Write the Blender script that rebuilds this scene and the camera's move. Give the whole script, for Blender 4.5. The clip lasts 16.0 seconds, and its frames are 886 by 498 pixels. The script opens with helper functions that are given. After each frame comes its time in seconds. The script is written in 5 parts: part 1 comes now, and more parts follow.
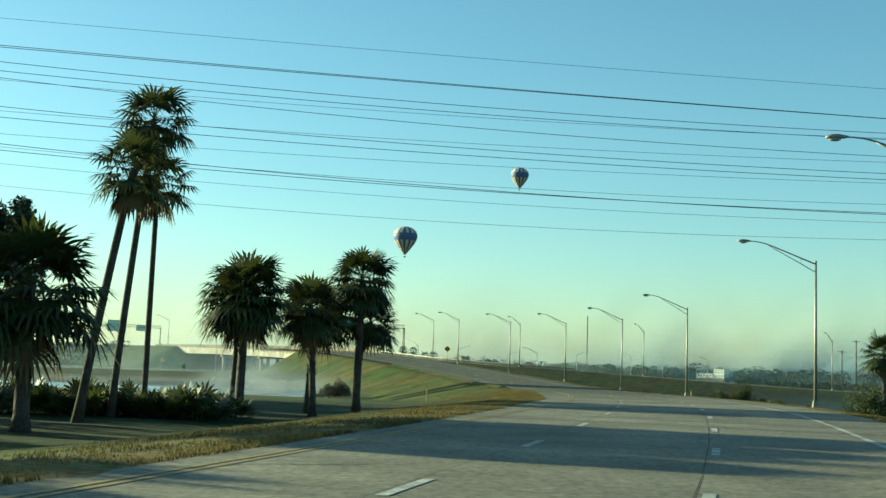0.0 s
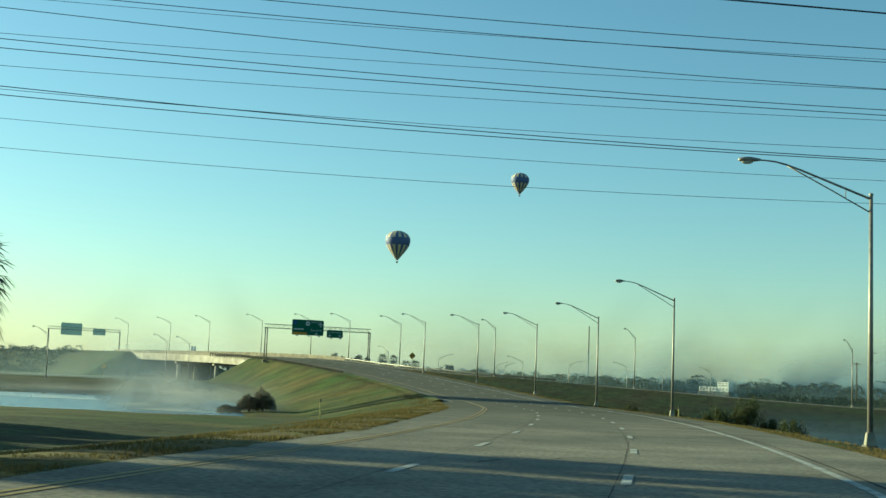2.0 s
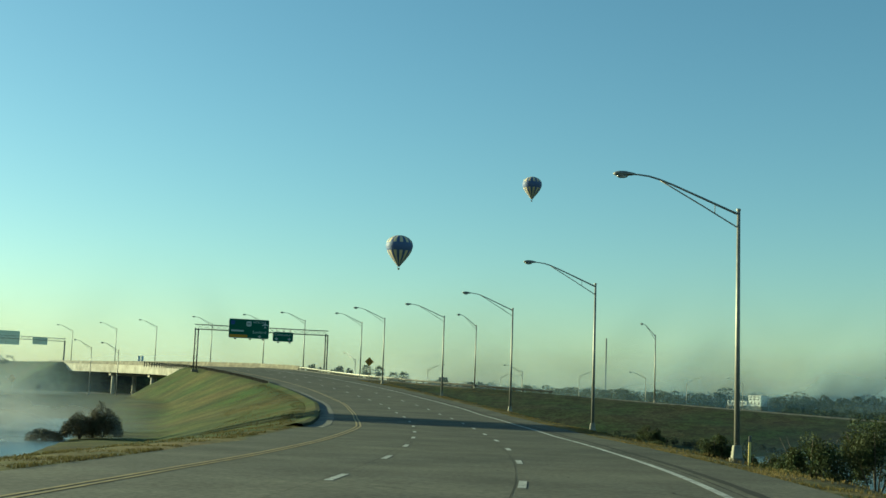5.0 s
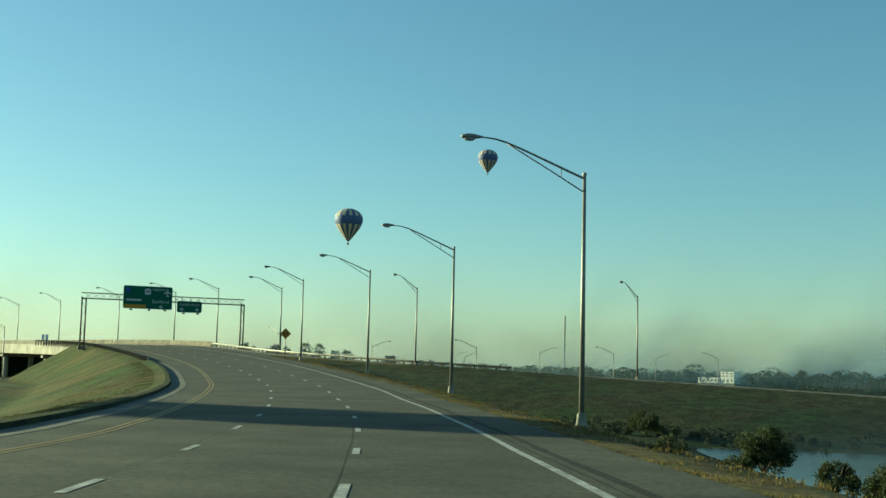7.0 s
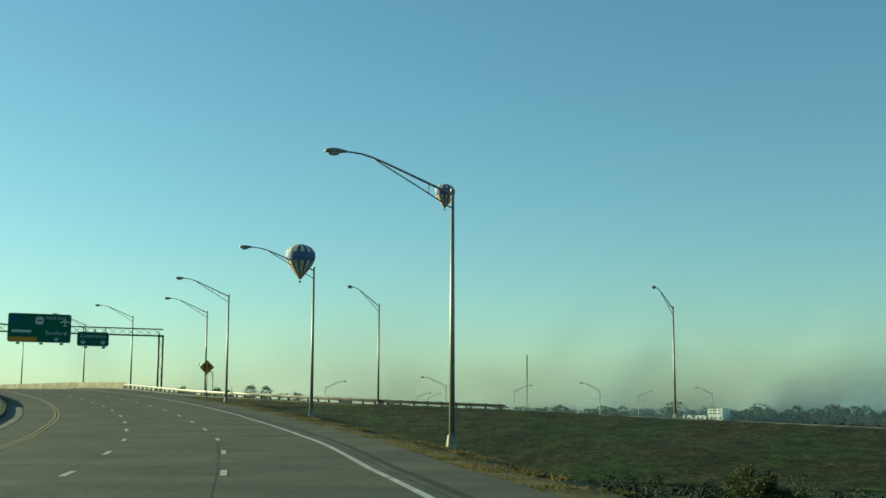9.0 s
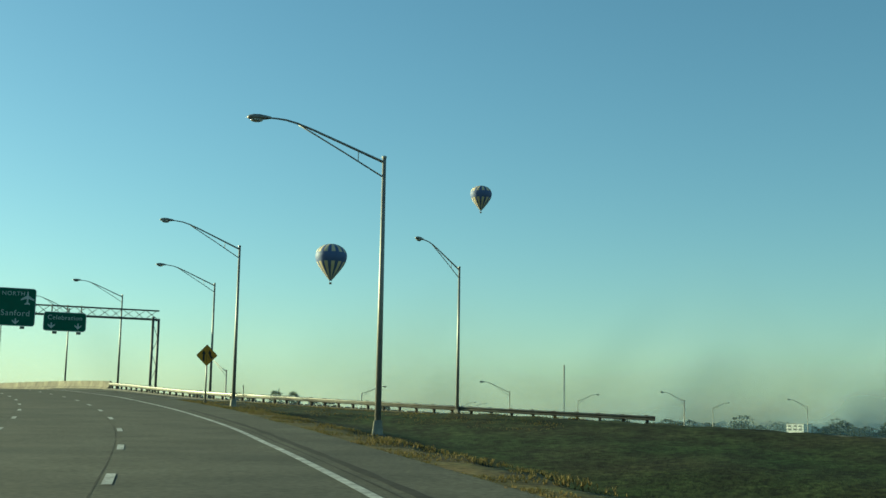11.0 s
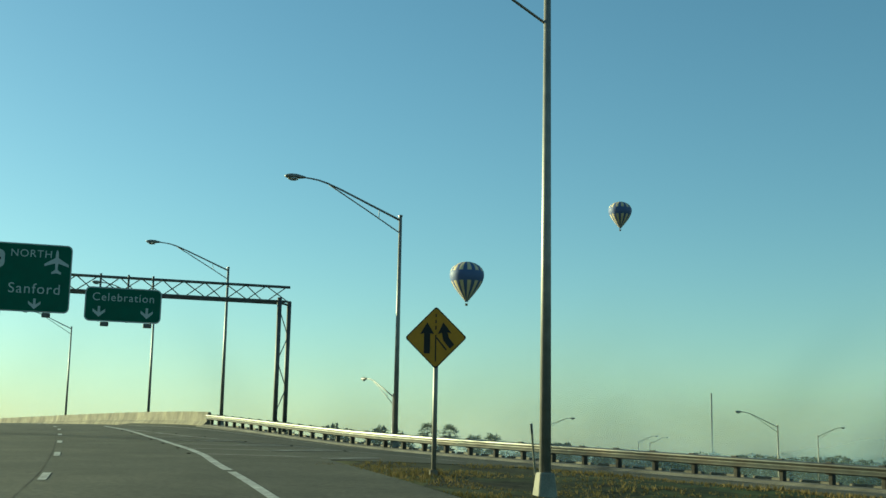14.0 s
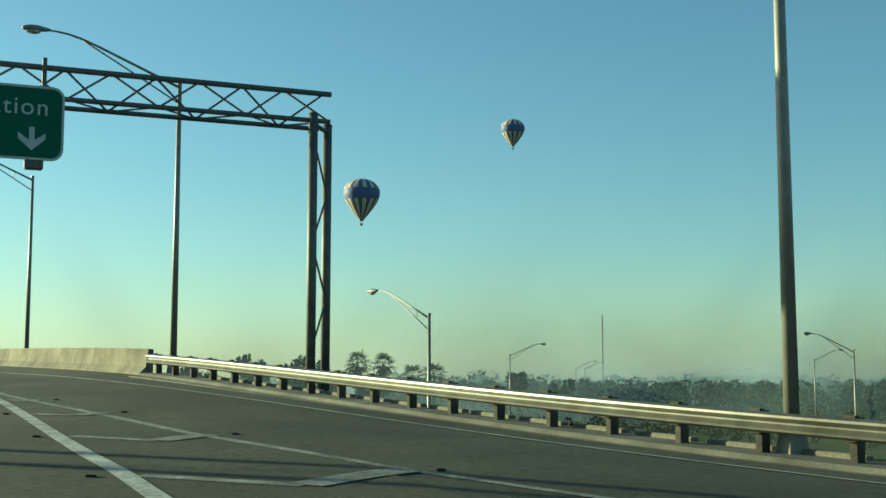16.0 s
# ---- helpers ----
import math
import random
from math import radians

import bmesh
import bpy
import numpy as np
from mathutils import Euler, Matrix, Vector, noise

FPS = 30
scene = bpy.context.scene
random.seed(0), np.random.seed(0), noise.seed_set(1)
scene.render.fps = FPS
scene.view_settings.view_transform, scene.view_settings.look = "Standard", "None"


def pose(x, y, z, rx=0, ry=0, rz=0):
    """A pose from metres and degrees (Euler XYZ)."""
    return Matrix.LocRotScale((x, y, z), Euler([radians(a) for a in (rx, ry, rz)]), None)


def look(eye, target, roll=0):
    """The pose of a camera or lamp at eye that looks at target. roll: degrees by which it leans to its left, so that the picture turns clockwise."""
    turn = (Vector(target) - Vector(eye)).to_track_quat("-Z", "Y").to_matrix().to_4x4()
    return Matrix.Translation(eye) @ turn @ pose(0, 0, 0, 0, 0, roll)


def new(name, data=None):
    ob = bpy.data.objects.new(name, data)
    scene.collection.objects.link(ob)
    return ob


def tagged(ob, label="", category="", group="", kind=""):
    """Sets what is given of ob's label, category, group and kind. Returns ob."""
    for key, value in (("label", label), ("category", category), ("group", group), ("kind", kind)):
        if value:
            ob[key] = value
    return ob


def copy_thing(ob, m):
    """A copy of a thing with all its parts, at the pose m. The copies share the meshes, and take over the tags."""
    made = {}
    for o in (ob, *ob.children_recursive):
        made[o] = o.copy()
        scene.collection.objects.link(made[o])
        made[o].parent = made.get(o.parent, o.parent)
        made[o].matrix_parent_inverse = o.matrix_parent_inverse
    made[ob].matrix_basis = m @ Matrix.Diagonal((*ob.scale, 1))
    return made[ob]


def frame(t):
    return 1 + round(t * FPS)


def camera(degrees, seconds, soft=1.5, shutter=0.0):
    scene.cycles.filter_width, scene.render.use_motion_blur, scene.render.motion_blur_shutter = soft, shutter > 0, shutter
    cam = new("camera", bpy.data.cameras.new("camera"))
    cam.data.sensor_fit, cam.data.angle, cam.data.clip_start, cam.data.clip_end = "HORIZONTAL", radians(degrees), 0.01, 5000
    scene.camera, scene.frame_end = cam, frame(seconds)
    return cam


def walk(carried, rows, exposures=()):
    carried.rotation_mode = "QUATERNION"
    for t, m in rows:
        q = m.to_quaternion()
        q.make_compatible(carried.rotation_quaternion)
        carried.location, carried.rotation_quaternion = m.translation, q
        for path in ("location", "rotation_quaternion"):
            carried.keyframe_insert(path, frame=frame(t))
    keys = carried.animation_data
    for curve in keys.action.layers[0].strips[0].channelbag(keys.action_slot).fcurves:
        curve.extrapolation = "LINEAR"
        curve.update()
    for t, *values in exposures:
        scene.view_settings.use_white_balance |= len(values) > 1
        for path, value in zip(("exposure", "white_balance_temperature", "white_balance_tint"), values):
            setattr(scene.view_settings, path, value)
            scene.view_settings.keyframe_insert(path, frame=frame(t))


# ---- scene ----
cam = camera(39.6, 16.0)

PATH = [
    (0, (6.275, 7.068, 2.959), (6.226, 9.059, 3.149), 1.8),
    (0.5, (8.414, 15.431, 2.974), (8.383, 17.421, 3.166), 2.0),
    (1, (10.355, 23.791, 2.953), (10.308, 25.78, 3.152), 2.1),
    (1.5, (12.106, 32.189, 2.898), (12.056, 34.176, 3.116), 1.5),
    (2, (13.813, 40.754, 2.934), (13.753, 42.742, 3.141), 2.3),
    (2.5, (15.446, 50.016, 2.926), (15.383, 52.003, 3.142), 2.3),
    (3, (16.848, 58.96, 2.946), (16.747, 60.941, 3.199), 1.5),
    (3.5, (17.977, 67.727, 2.898), (17.865, 69.705, 3.173), 2.0),
    (4, (18.99, 76.828, 2.792), (18.899, 78.811, 3.034), 2.8),
    (4.2, (19.365, 80.518, 2.765), (19.277, 82.502, 2.996), 2.9),
    (6.3, (22.258, 118.985, 2.388), (22.162, 120.969, 2.62), 0.3),
    (6.5, (22.346, 122.55, 2.372), (22.258, 124.537, 2.587), 0.7),
    (7, (22.365, 131.351, 2.271), (22.345, 133.341, 2.474), 1.4),
    (7.5, (22.227, 140.138, 2.163), (22.285, 142.128, 2.355), 1.5),
    (8, (21.9, 149.106, 2.074), (21.998, 151.093, 2.275), 1.1),
    (8.5, (21.424, 158.331, 2.01), (21.496, 160.314, 2.255), 0.4),
    (8.7, (21.145, 162.092, 2.044), (21.201, 164.073, 2.309), 0.1),
    (10.8, (16.754, 203.125, 2.312), (16.789, 205.104, 2.6), 1.0),
    (11, (16.191, 206.834, 2.415), (16.197, 208.813, 2.705), 1.0),
    (11.5, (14.627, 215.729, 2.707), (14.604, 217.702, 3.033), 0.2),
    (12, (12.81, 224.544, 2.958), (12.781, 226.51, 3.323), -0.9),
    (12.5, (10.974, 233.579, 3.202), (10.904, 235.54, 3.586), -1.2),
    (13, (8.776, 242.727, 3.565), (8.654, 244.684, 3.963), -0.4),
    (13.5, (6.404, 251.7, 3.955), (6.242, 253.654, 4.348), 0.6),
    (14, (3.851, 260.055, 4.272), (3.663, 262.018, 4.606), 1.1),
    (14.5, (1.129, 268.379, 4.637), (0.926, 270.346, 4.939), 0.9),
    (15, (-1.712, 276.75, 4.979), (-1.887, 278.723, 5.256), 0.0),
    (15.5, (-4.909, 285.328, 5.27), (-4.976, 287.314, 5.495), -1.0),
    (16, (-8.021, 293.352, 5.629), (-8.005, 295.34, 5.845), -0.0),
]
walk(cam, [(t, look(eye, target, roll)) for t, eye, target, roll in PATH],
     exposures=[(0.0, 1.58, 5600, -27), (1.5, 1.42, 5600, -27), (2.0, 1.37, 5600, -27), (2.5, 1.17, 5600, -27), (7.0, 1.20, 5600, -28), (12.0, 1.20, 5600, -28), (14.0, 1.16, 5600, -28), (16.0, 1.2, 5600, -28)])

# ==== world, sun, exposure ====
SUN_AZ = 67.0      # degrees from +y towards -x
SUN_EL = 11.5
world = bpy.data.worlds.new("world")
scene.world = world
world.use_nodes = True
wn, wl = world.node_tree.nodes, world.node_tree.links
sky = wn.new("ShaderNodeTexSky")
sky.sky_type = 'NISHITA'
sky.sun_disc = False
sky.sun_elevation = radians(SUN_EL)
sky.sun_rotation = radians(-SUN_AZ)
sky.air_density, sky.dust_density, sky.ozone_density = 1.0, 0.6, 2.0
background = wn["Background"]
background.inputs["Strength"].default_value = 0.067
wl.new(sky.outputs["Color"], background.inputs["Color"])

sun_data = bpy.data.lights.new("sun", 'SUN')
sun_data.energy = 5.0
sun_data.angle = radians(0.6)
sun_data.color = (1.0, 0.80, 0.50)
sun = new("sun", sun_data)
az, el = radians(SUN_AZ), radians(SUN_EL)
SUN_FROM = Vector((-math.sin(az) * math.cos(el), math.cos(az) * math.cos(el), math.sin(el)))
sun.matrix_world = look(SUN_FROM * 200, (0, 0, 0))

# ==== materials ====


def material(name, base, rough=0.8, metal=0.0, spread=0.15, scale=2.0, fine=0.1, fine_scale=40.0, bump=0.0, bump_scale=30.0,
             tint=None, tint_amount=0.5, tint_scale=0.3, per_piece=0.0, spec=0.3):
    """A surface with grain at two scales, an optional second colour in patches, and relief."""
    m = bpy.data.materials.new(name)
    m.use_nodes = True
    n, l = m.node_tree.nodes, m.node_tree.links
    b = n["Principled BSDF"]
    b.inputs["Roughness"].default_value = rough
    b.inputs["Metallic"].default_value = metal
    b.inputs["Specular IOR Level"].default_value = spec
    co = n.new("ShaderNodeTexCoord").outputs["Object"]

    def tex(s, d=4):
        t = n.new("ShaderNodeTexNoise")
        t.inputs["Scale"].default_value, t.inputs["Detail"].default_value = s, d
        l.new(co, t.inputs["Vector"])
        return t.outputs["Fac"]

    def ranged(value, lo, hi):
        r = n.new("ShaderNodeMapRange")
        r.inputs["From Min"].default_value, r.inputs["From Max"].default_value = 0.3, 0.7
        r.inputs["To Min"].default_value, r.inputs["To Max"].default_value = lo, hi
        l.new(value, r.inputs["Value"])
        return r.outputs["Result"]

    def mult(a, c):
        x = n.new("ShaderNodeMath")
        x.operation = 'MULTIPLY'
        l.new(a, x.inputs[0]), l.new(c, x.inputs[1])
        return x.outputs[0]

    col = n.new("ShaderNodeMix")
    col.data_type = 'RGBA'
    col.inputs[6].default_value = (*base, 1)
    col.inputs[7].default_value = (*(tint or base), 1)
    if tint:
        l.new(ranged(tex(tint_scale, 5), 0.0, tint_amount * 2), col.inputs[0])
        col.clamp_factor = True
    k = mult(ranged(tex(scale), 1 - spread, 1 + spread), ranged(tex(fine_scale, 2), 1 - fine, 1 + fine))
    if per_piece:
        info = n.new("ShaderNodeObjectInfo")
        r = n.new("ShaderNodeMapRange")
        r.inputs["To Min"].default_value, r.inputs["To Max"].default_value = 1 - per_piece, 1 + per_piece
        l.new(info.outputs["Random"], r.inputs["Value"])
        k = mult(k, r.outputs["Result"])
    v = n.new("ShaderNodeVectorMath")
    v.operation = 'SCALE'
    l.new(col.outputs[2], v.inputs[0]), l.new(k, v.inputs["Scale"])
    l.new(v.outputs[0], b.inputs["Base Color"])
    if bump:
        bp = n.new("ShaderNodeBump")
        bp.inputs["Strength"].default_value = bump
        bp.inputs["Distance"].default_value = 0.05
        l.new(tex(bump_scale, 5), bp.inputs["Height"])
        l.new(bp.outputs["Normal"], b.inputs["Normal"])
    return m


ASPHALT = material("asphalt", (0.215, 0.192, 0.145), 0.9, spread=0.24, scale=0.45, fine=0.34, fine_scale=9, bump=0.3, bump_scale=45,
                   tint=(0.135, 0.125, 0.10), tint_scale=0.16, tint_amount=0.55, spec=0.2)


def shift_tone(m):
    """The paving is paler up to the bend and darker beyond it."""
    n, l = m.node_tree.nodes, m.node_tree.links
    b = n["Principled BSDF"]
    src = b.inputs["Base Color"].links[0].from_socket
    sep = n.new("ShaderNodeSeparateXYZ")
    l.new(n.new("ShaderNodeTexCoord").outputs["Object"], sep.inputs[0])
    r = n.new("ShaderNodeMapRange")
    r.inputs["From Min"].default_value, r.inputs["From Max"].default_value = 70, 135
    l.new(sep.outputs["Y"], r.inputs["Value"])
    mix = n.new("ShaderNodeMix")
    mix.data_type, mix.blend_type = 'RGBA', 'MULTIPLY'
    mix.inputs[7].default_value = (0.38, 0.40, 0.37, 1)
    l.new(r.outputs["Result"], mix.inputs[0]), l.new(src, mix.inputs[6])
    # darker again round the merge
    r2 = n.new("ShaderNodeMapRange")
    r2.inputs["From Min"].default_value, r2.inputs["From Max"].default_value = 262, 300
    l.new(sep.outputs["Y"], r2.inputs["Value"])
    mix2 = n.new("ShaderNodeMix")
    mix2.data_type, mix2.blend_type = 'RGBA', 'MULTIPLY'
    mix2.inputs[7].default_value = (0.74, 0.77, 0.77, 1)
    l.new(r2.outputs["Result"], mix2.inputs[0]), l.new(mix.outputs[2], mix2.inputs[6]), l.new(mix2.outputs[2], b.inputs["Base Color"])


shift_tone(ASPHALT)
GRASS = material("grass", (0.028, 0.052, 0.008), 0.95, spread=0.4, scale=0.22, fine=0.5, fine_scale=4, bump=0.25, bump_scale=6,
                 tint=(0.080, 0.058, 0.018), tint_scale=0.07, tint_amount=0.4, spec=0.1)
DARK_GRASS = material("dark_grass", (0.022, 0.038, 0.010), 0.95, spread=0.5, scale=0.6, fine=0.6, fine_scale=2.5, bump=0.7, bump_scale=6,
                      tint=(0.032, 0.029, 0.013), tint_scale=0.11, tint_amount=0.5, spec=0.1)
DRY_GRASS = material("dry_grass", (0.16, 0.112, 0.046), 0.95, spread=0.45, scale=0.7, fine=0.55, fine_scale=5, bump=0.6, bump_scale=7,
                     tint=(0.055, 0.060, 0.016), tint_scale=0.35, tint_amount=0.5, spec=0.1)
BLADES = material("grass_blades", (0.115, 0.10, 0.035), 0.9, spread=0.35, scale=0.5, tint=(0.21, 0.15, 0.06), tint_scale=0.25,
                  tint_amount=0.7, spec=0.1)
WHITE_LINE = material("white_line", (0.42, 0.42, 0.385), 0.8, spread=0.25, scale=1.5, fine=0.35, fine_scale=14,
                      tint=(0.17, 0.165, 0.15), tint_scale=2.4, tint_amount=0.42)
FAINT_LINE = material("faint_white_line", (0.24, 0.24, 0.22), 0.85, spread=0.3, scale=1.5, fine=0.4, fine_scale=14,
                      tint=(0.09, 0.09, 0.083), tint_scale=2.4, tint_amount=0.5)
YELLOW_LINE = material("yellow_line", (0.28, 0.20, 0.065), 0.7, spread=0.2, scale=1.5, fine=0.25, fine_scale=12,
                       tint=(0.2, 0.15, 0.07), tint_scale=2.0, tint_amount=0.35)
SEAL = material("crack_seal", (0.040, 0.038, 0.033), 0.95, spread=0.25, scale=3, spec=0.08)
CONCRETE = material("concrete", (0.22, 0.20, 0.15), 0.9, spread=0.25, scale=0.8, fine=0.15, fine_scale=15, bump=0.3,
                    tint=(0.10, 0.085, 0.065), tint_scale=0.9, tint_amount=0.45)
PARAPET = material("stained_parapet", (0.185, 0.162, 0.112), 0.9, spread=0.3, scale=1.2, fine=0.2, fine_scale=12, bump=0.4,
                   tint=(0.075, 0.065, 0.048), tint_scale=0.55, tint_amount=0.5)
PALE_CONCRETE = material("pale_concrete", (0.44, 0.41, 0.34), 0.9, spread=0.2, scale=0.5, fine=0.12, fine_scale=9, bump=0.2,
                         tint=(0.25, 0.22, 0.17), tint_scale=0.4, tint_amount=0.4)
STEEL = material("galvanised_steel", (0.23, 0.215, 0.185), 0.5, 0.35, spread=0.15, scale=4, fine=0.08, spec=0.5)
RAIL_STEEL = material("rail_steel", (0.12, 0.125, 0.108), 0.42, 0.5, spread=0.22, scale=2.5, fine=0.1, tint=(0.11, 0.085, 0.06),
                      tint_scale=1.2, tint_amount=0.35)
DARK_STEEL = material("dark_steel", (0.12, 0.115, 0.105), 0.6, 0.4, spread=0.2, scale=3)
POST_WOOD = material("dark_timber", (0.060, 0.052, 0.040), 0.9, spread=0.3, scale=6, fine=0.2, bump=0.3, per_piece=0.25)
WIRE = material("wire", (0.03, 0.03, 0.032), 0.6)
SIGN_GREEN = material("sign_green", (0.006, 0.085, 0.045), 0.5, spread=0.12, scale=1.5, fine=0.05)
SIGN_WHITE = material("sign_white", (0.46, 0.48, 0.46), 0.55, spread=0.06)
SIGN_YELLOW = material("sign_yellow", (0.45, 0.225, 0.015), 0.5, spread=0.1, scale=3)
SIGN_BLACK = material("sign_black", (0.012, 0.012, 0.012), 0.5)
BARK = material("palm_bark", (0.058, 0.048, 0.038), 0.95, spread=0.35, scale=3, fine=0.3, fine_scale=14, bump=0.8, bump_scale=12)
FROND = material("palm_frond", (0.025, 0.040, 0.013), 0.55, spread=0.4, scale=0.8, fine=0.2, fine_scale=6, tint=(0.045, 0.048, 0.016),
                 tint_scale=0.5, tint_amount=0.35)
DEAD_FROND = material("dead_frond", (0.12, 0.08, 0.036), 0.9, spread=0.3, scale=2)
LEAF = material("bush_leaf", (0.020, 0.042, 0.008), 0.7, spread=0.45, scale=0.9, fine=0.3, fine_scale=5, tint=(0.050, 0.054, 0.016),
                tint_scale=0.6, tint_amount=0.4)
# near-black: the shade on the lawn's soil lip is in this colour
SHADED_SOIL = material("shaded_soil", (0.016, 0.014, 0.010), 0.95, spread=0.35, scale=1.5, fine=0.4, fine_scale=9, bump=0.6, bump_scale=9, tint=(0.028, 0.036, 0.012), tint_scale=0.5,
                tint_amount=0.5, spec=0.1)
KERB = material("dirty_kerb", (0.15, 0.14, 0.11), 0.95, spread=0.3, scale=1.2, fine=0.2, bump=0.3, tint=(0.08, 0.075, 0.065), tint_scale=0.5, tint_amount=0.5)
FAR_LEAF = material("far_leaf", (0.030, 0.040, 0.022), 0.9, spread=0.35, scale=0.06, fine=0.3, fine_scale=0.5)
WOOD_BARK = material("bark", (0.10, 0.08, 0.06), 0.95, spread=0.3, scale=4)


def let_light_through(m, amount, colour):
    """Thin leaves glow where the sun stands behind them."""
    n, l = m.node_tree.nodes, m.node_tree.links
    b, out = n["Principled BSDF"], n["Material Output"]
    tra, mix = n.new("ShaderNodeBsdfTranslucent"), n.new("ShaderNodeMixShader")
    tra.inputs["Color"].default_value = (*colour, 1)
    mix.inputs[0].default_value = amount
    l.new(b.outputs[0], mix.inputs[1]), l.new(tra.outputs[0], mix.inputs[2])
    l.new(mix.outputs[0], out.inputs["Surface"])


let_light_through(FROND, 0.14, (0.10, 0.11, 0.025))
let_light_through(LEAF, 0.2, (0.08, 0.08, 0.025))
let_light_through(BLADES, 0.2, (0.13, 0.115, 0.04))
WHITE_PAINT = material("white_paint", (0.78, 0.77, 0.72), 0.7, spread=0.1, scale=0.3)


def glass_material():
    m = bpy.data.materials.new("lamp_glass")
    m.use_nodes = True
    b = m.node_tree.nodes["Principled BSDF"]
    b.inputs["Base Color"].default_value = (0.55, 0.57, 0.55, 1)
    b.inputs["Roughness"].default_value = 0.15
    b.inputs["Transmission Weight"].default_value = 0.5
    return m


GLASS = glass_material()


def water_material(name, ripple, colour):
    m = bpy.data.materials.new(name)
    m.use_nodes = True
    n, l = m.node_tree.nodes, m.node_tree.links
    b = n["Principled BSDF"]
    b.inputs["Base Color"].default_value = (*colour, 1)
    b.inputs["Roughness"].default_value = 0.2
    t = n.new("ShaderNodeTexNoise")
    t.inputs["Scale"].default_value, t.inputs["Detail"].default_value = 1.2, 4
    l.new(n.new("ShaderNodeTexCoord").outputs["Object"], t.inputs["Vector"])
    bp = n.new("ShaderNodeBump")
    bp.inputs["Strength"].default_value, bp.inputs["Distance"].default_value = 1.0, ripple
    l.new(t.outputs["Fac"], bp.inputs["Height"]), l.new(bp.outputs["Normal"], b.inputs["Normal"])
    return m


WATER = water_material("lake_water", 0.25, (0.05, 0.10, 0.12))
POND_WATER = water_material("pond_water", 0.02, (0.012, 0.022, 0.024))


def mist_material(name, density, scale, colour=(0.80, 0.82, 0.80), lo=0.40, hi=0.75):
    """Thin drifting mist: a see-through veil, denser in clouds, that lets light through from both sides."""
    m = bpy.data.materials.new(name)
    m.use_nodes = True
    n, l = m.node_tree.nodes, m.node_tree.links
    n.remove(n["Principled BSDF"])
    out = n["Material Output"]
    dif, tra, clear = n.new("ShaderNodeBsdfDiffuse"), n.new("ShaderNodeBsdfTranslucent"), n.new("ShaderNodeBsdfTransparent")
    for b in (dif, tra):
        b.inputs["Color"].default_value = (*colour, 1)
    both, mix = n.new("ShaderNodeMixShader"), n.new("ShaderNodeMixShader")
    l.new(dif.outputs[0], both.inputs[1]), l.new(tra.outputs[0], both.inputs[2])
    co = n.new("ShaderNodeTexCoord")
    t = n.new("ShaderNodeTexNoise")
    t.inputs["Scale"].default_value, t.inputs["Detail"].default_value = scale, 6
    t.inputs["Distortion"].default_value = 0.6
    l.new(co.outputs["Object"], t.inputs["Vector"])
    r = n.new("ShaderNodeMapRange")
    r.interpolation_type = 'SMOOTHSTEP'
    r.inputs["From Min"].default_value, r.inputs["From Max"].default_value = lo, hi
    r.inputs["To Max"].default_value = density
    l.new(t.outputs["Fac"], r.inputs["Value"])
    fade = n.new("ShaderNodeAttribute")
    fade.attribute_name = "thin"
    k = n.new("ShaderNodeMath")
    k.operation = 'MULTIPLY'
    l.new(r.outputs["Result"], k.inputs[0]), l.new(fade.outputs["Fac"], k.inputs[1])
    l.new(k.outputs[0], mix.inputs[0])
    l.new(clear.outputs[0], mix.inputs[1]), l.new(both.outputs[0], mix.inputs[2])
    l.new(mix.outputs[0], out.inputs["Surface"])
    return m


# ==== building helpers ====


def mesh_from(name, verts, faces, mat, smooth=False):
    me = bpy.data.meshes.new(name)
    me.from_pydata([tuple(v) for v in verts], [], faces)
    me.materials.append(mat)
    if smooth:
        me.shade_smooth()
    me.update()
    return me


def part(name, bm, mat, parent=None, label="", smooth=False):
    """Links a bmesh, or a mesh, as one object under a thing or a part."""
    if isinstance(bm, bmesh.types.BMesh):
        me = bpy.data.meshes.new(name)
        bm.to_mesh(me)
        bm.free()
        me.materials.append(mat)
        if smooth:
            me.shade_smooth()
    else:
        me = bm
    ob = new(name, me)
    if parent is not None:
        ob.parent = parent
    if label:
        ob["label"] = label
    return ob


def thing(name, m, label, category, group="", kind=""):
    ob = new(name)
    ob.empty_display_size = 0.2
    ob.matrix_world = m
    return tagged(ob, label, category, group, kind)


def add_box(bm, size, centre=(0, 0, 0), m=None, bevel=0.0):
    g = bmesh.ops.create_cube(bm, size=1)
    vs = g["verts"]
    bmesh.ops.scale(bm, vec=size, verts=vs)
    if bevel:
        es = list({e for v in vs for e in v.link_edges})
        r = bmesh.ops.bevel(bm, geom=es, offset=bevel, segments=1, affect='EDGES')
        vs = list({v for f in r["faces"] for v in f.verts} | {v for v in vs if v.is_valid})
    bmesh.ops.translate(bm, vec=centre, verts=vs)
    if m is not None:
        bmesh.ops.transform(bm, matrix=m, verts=vs)
    return vs


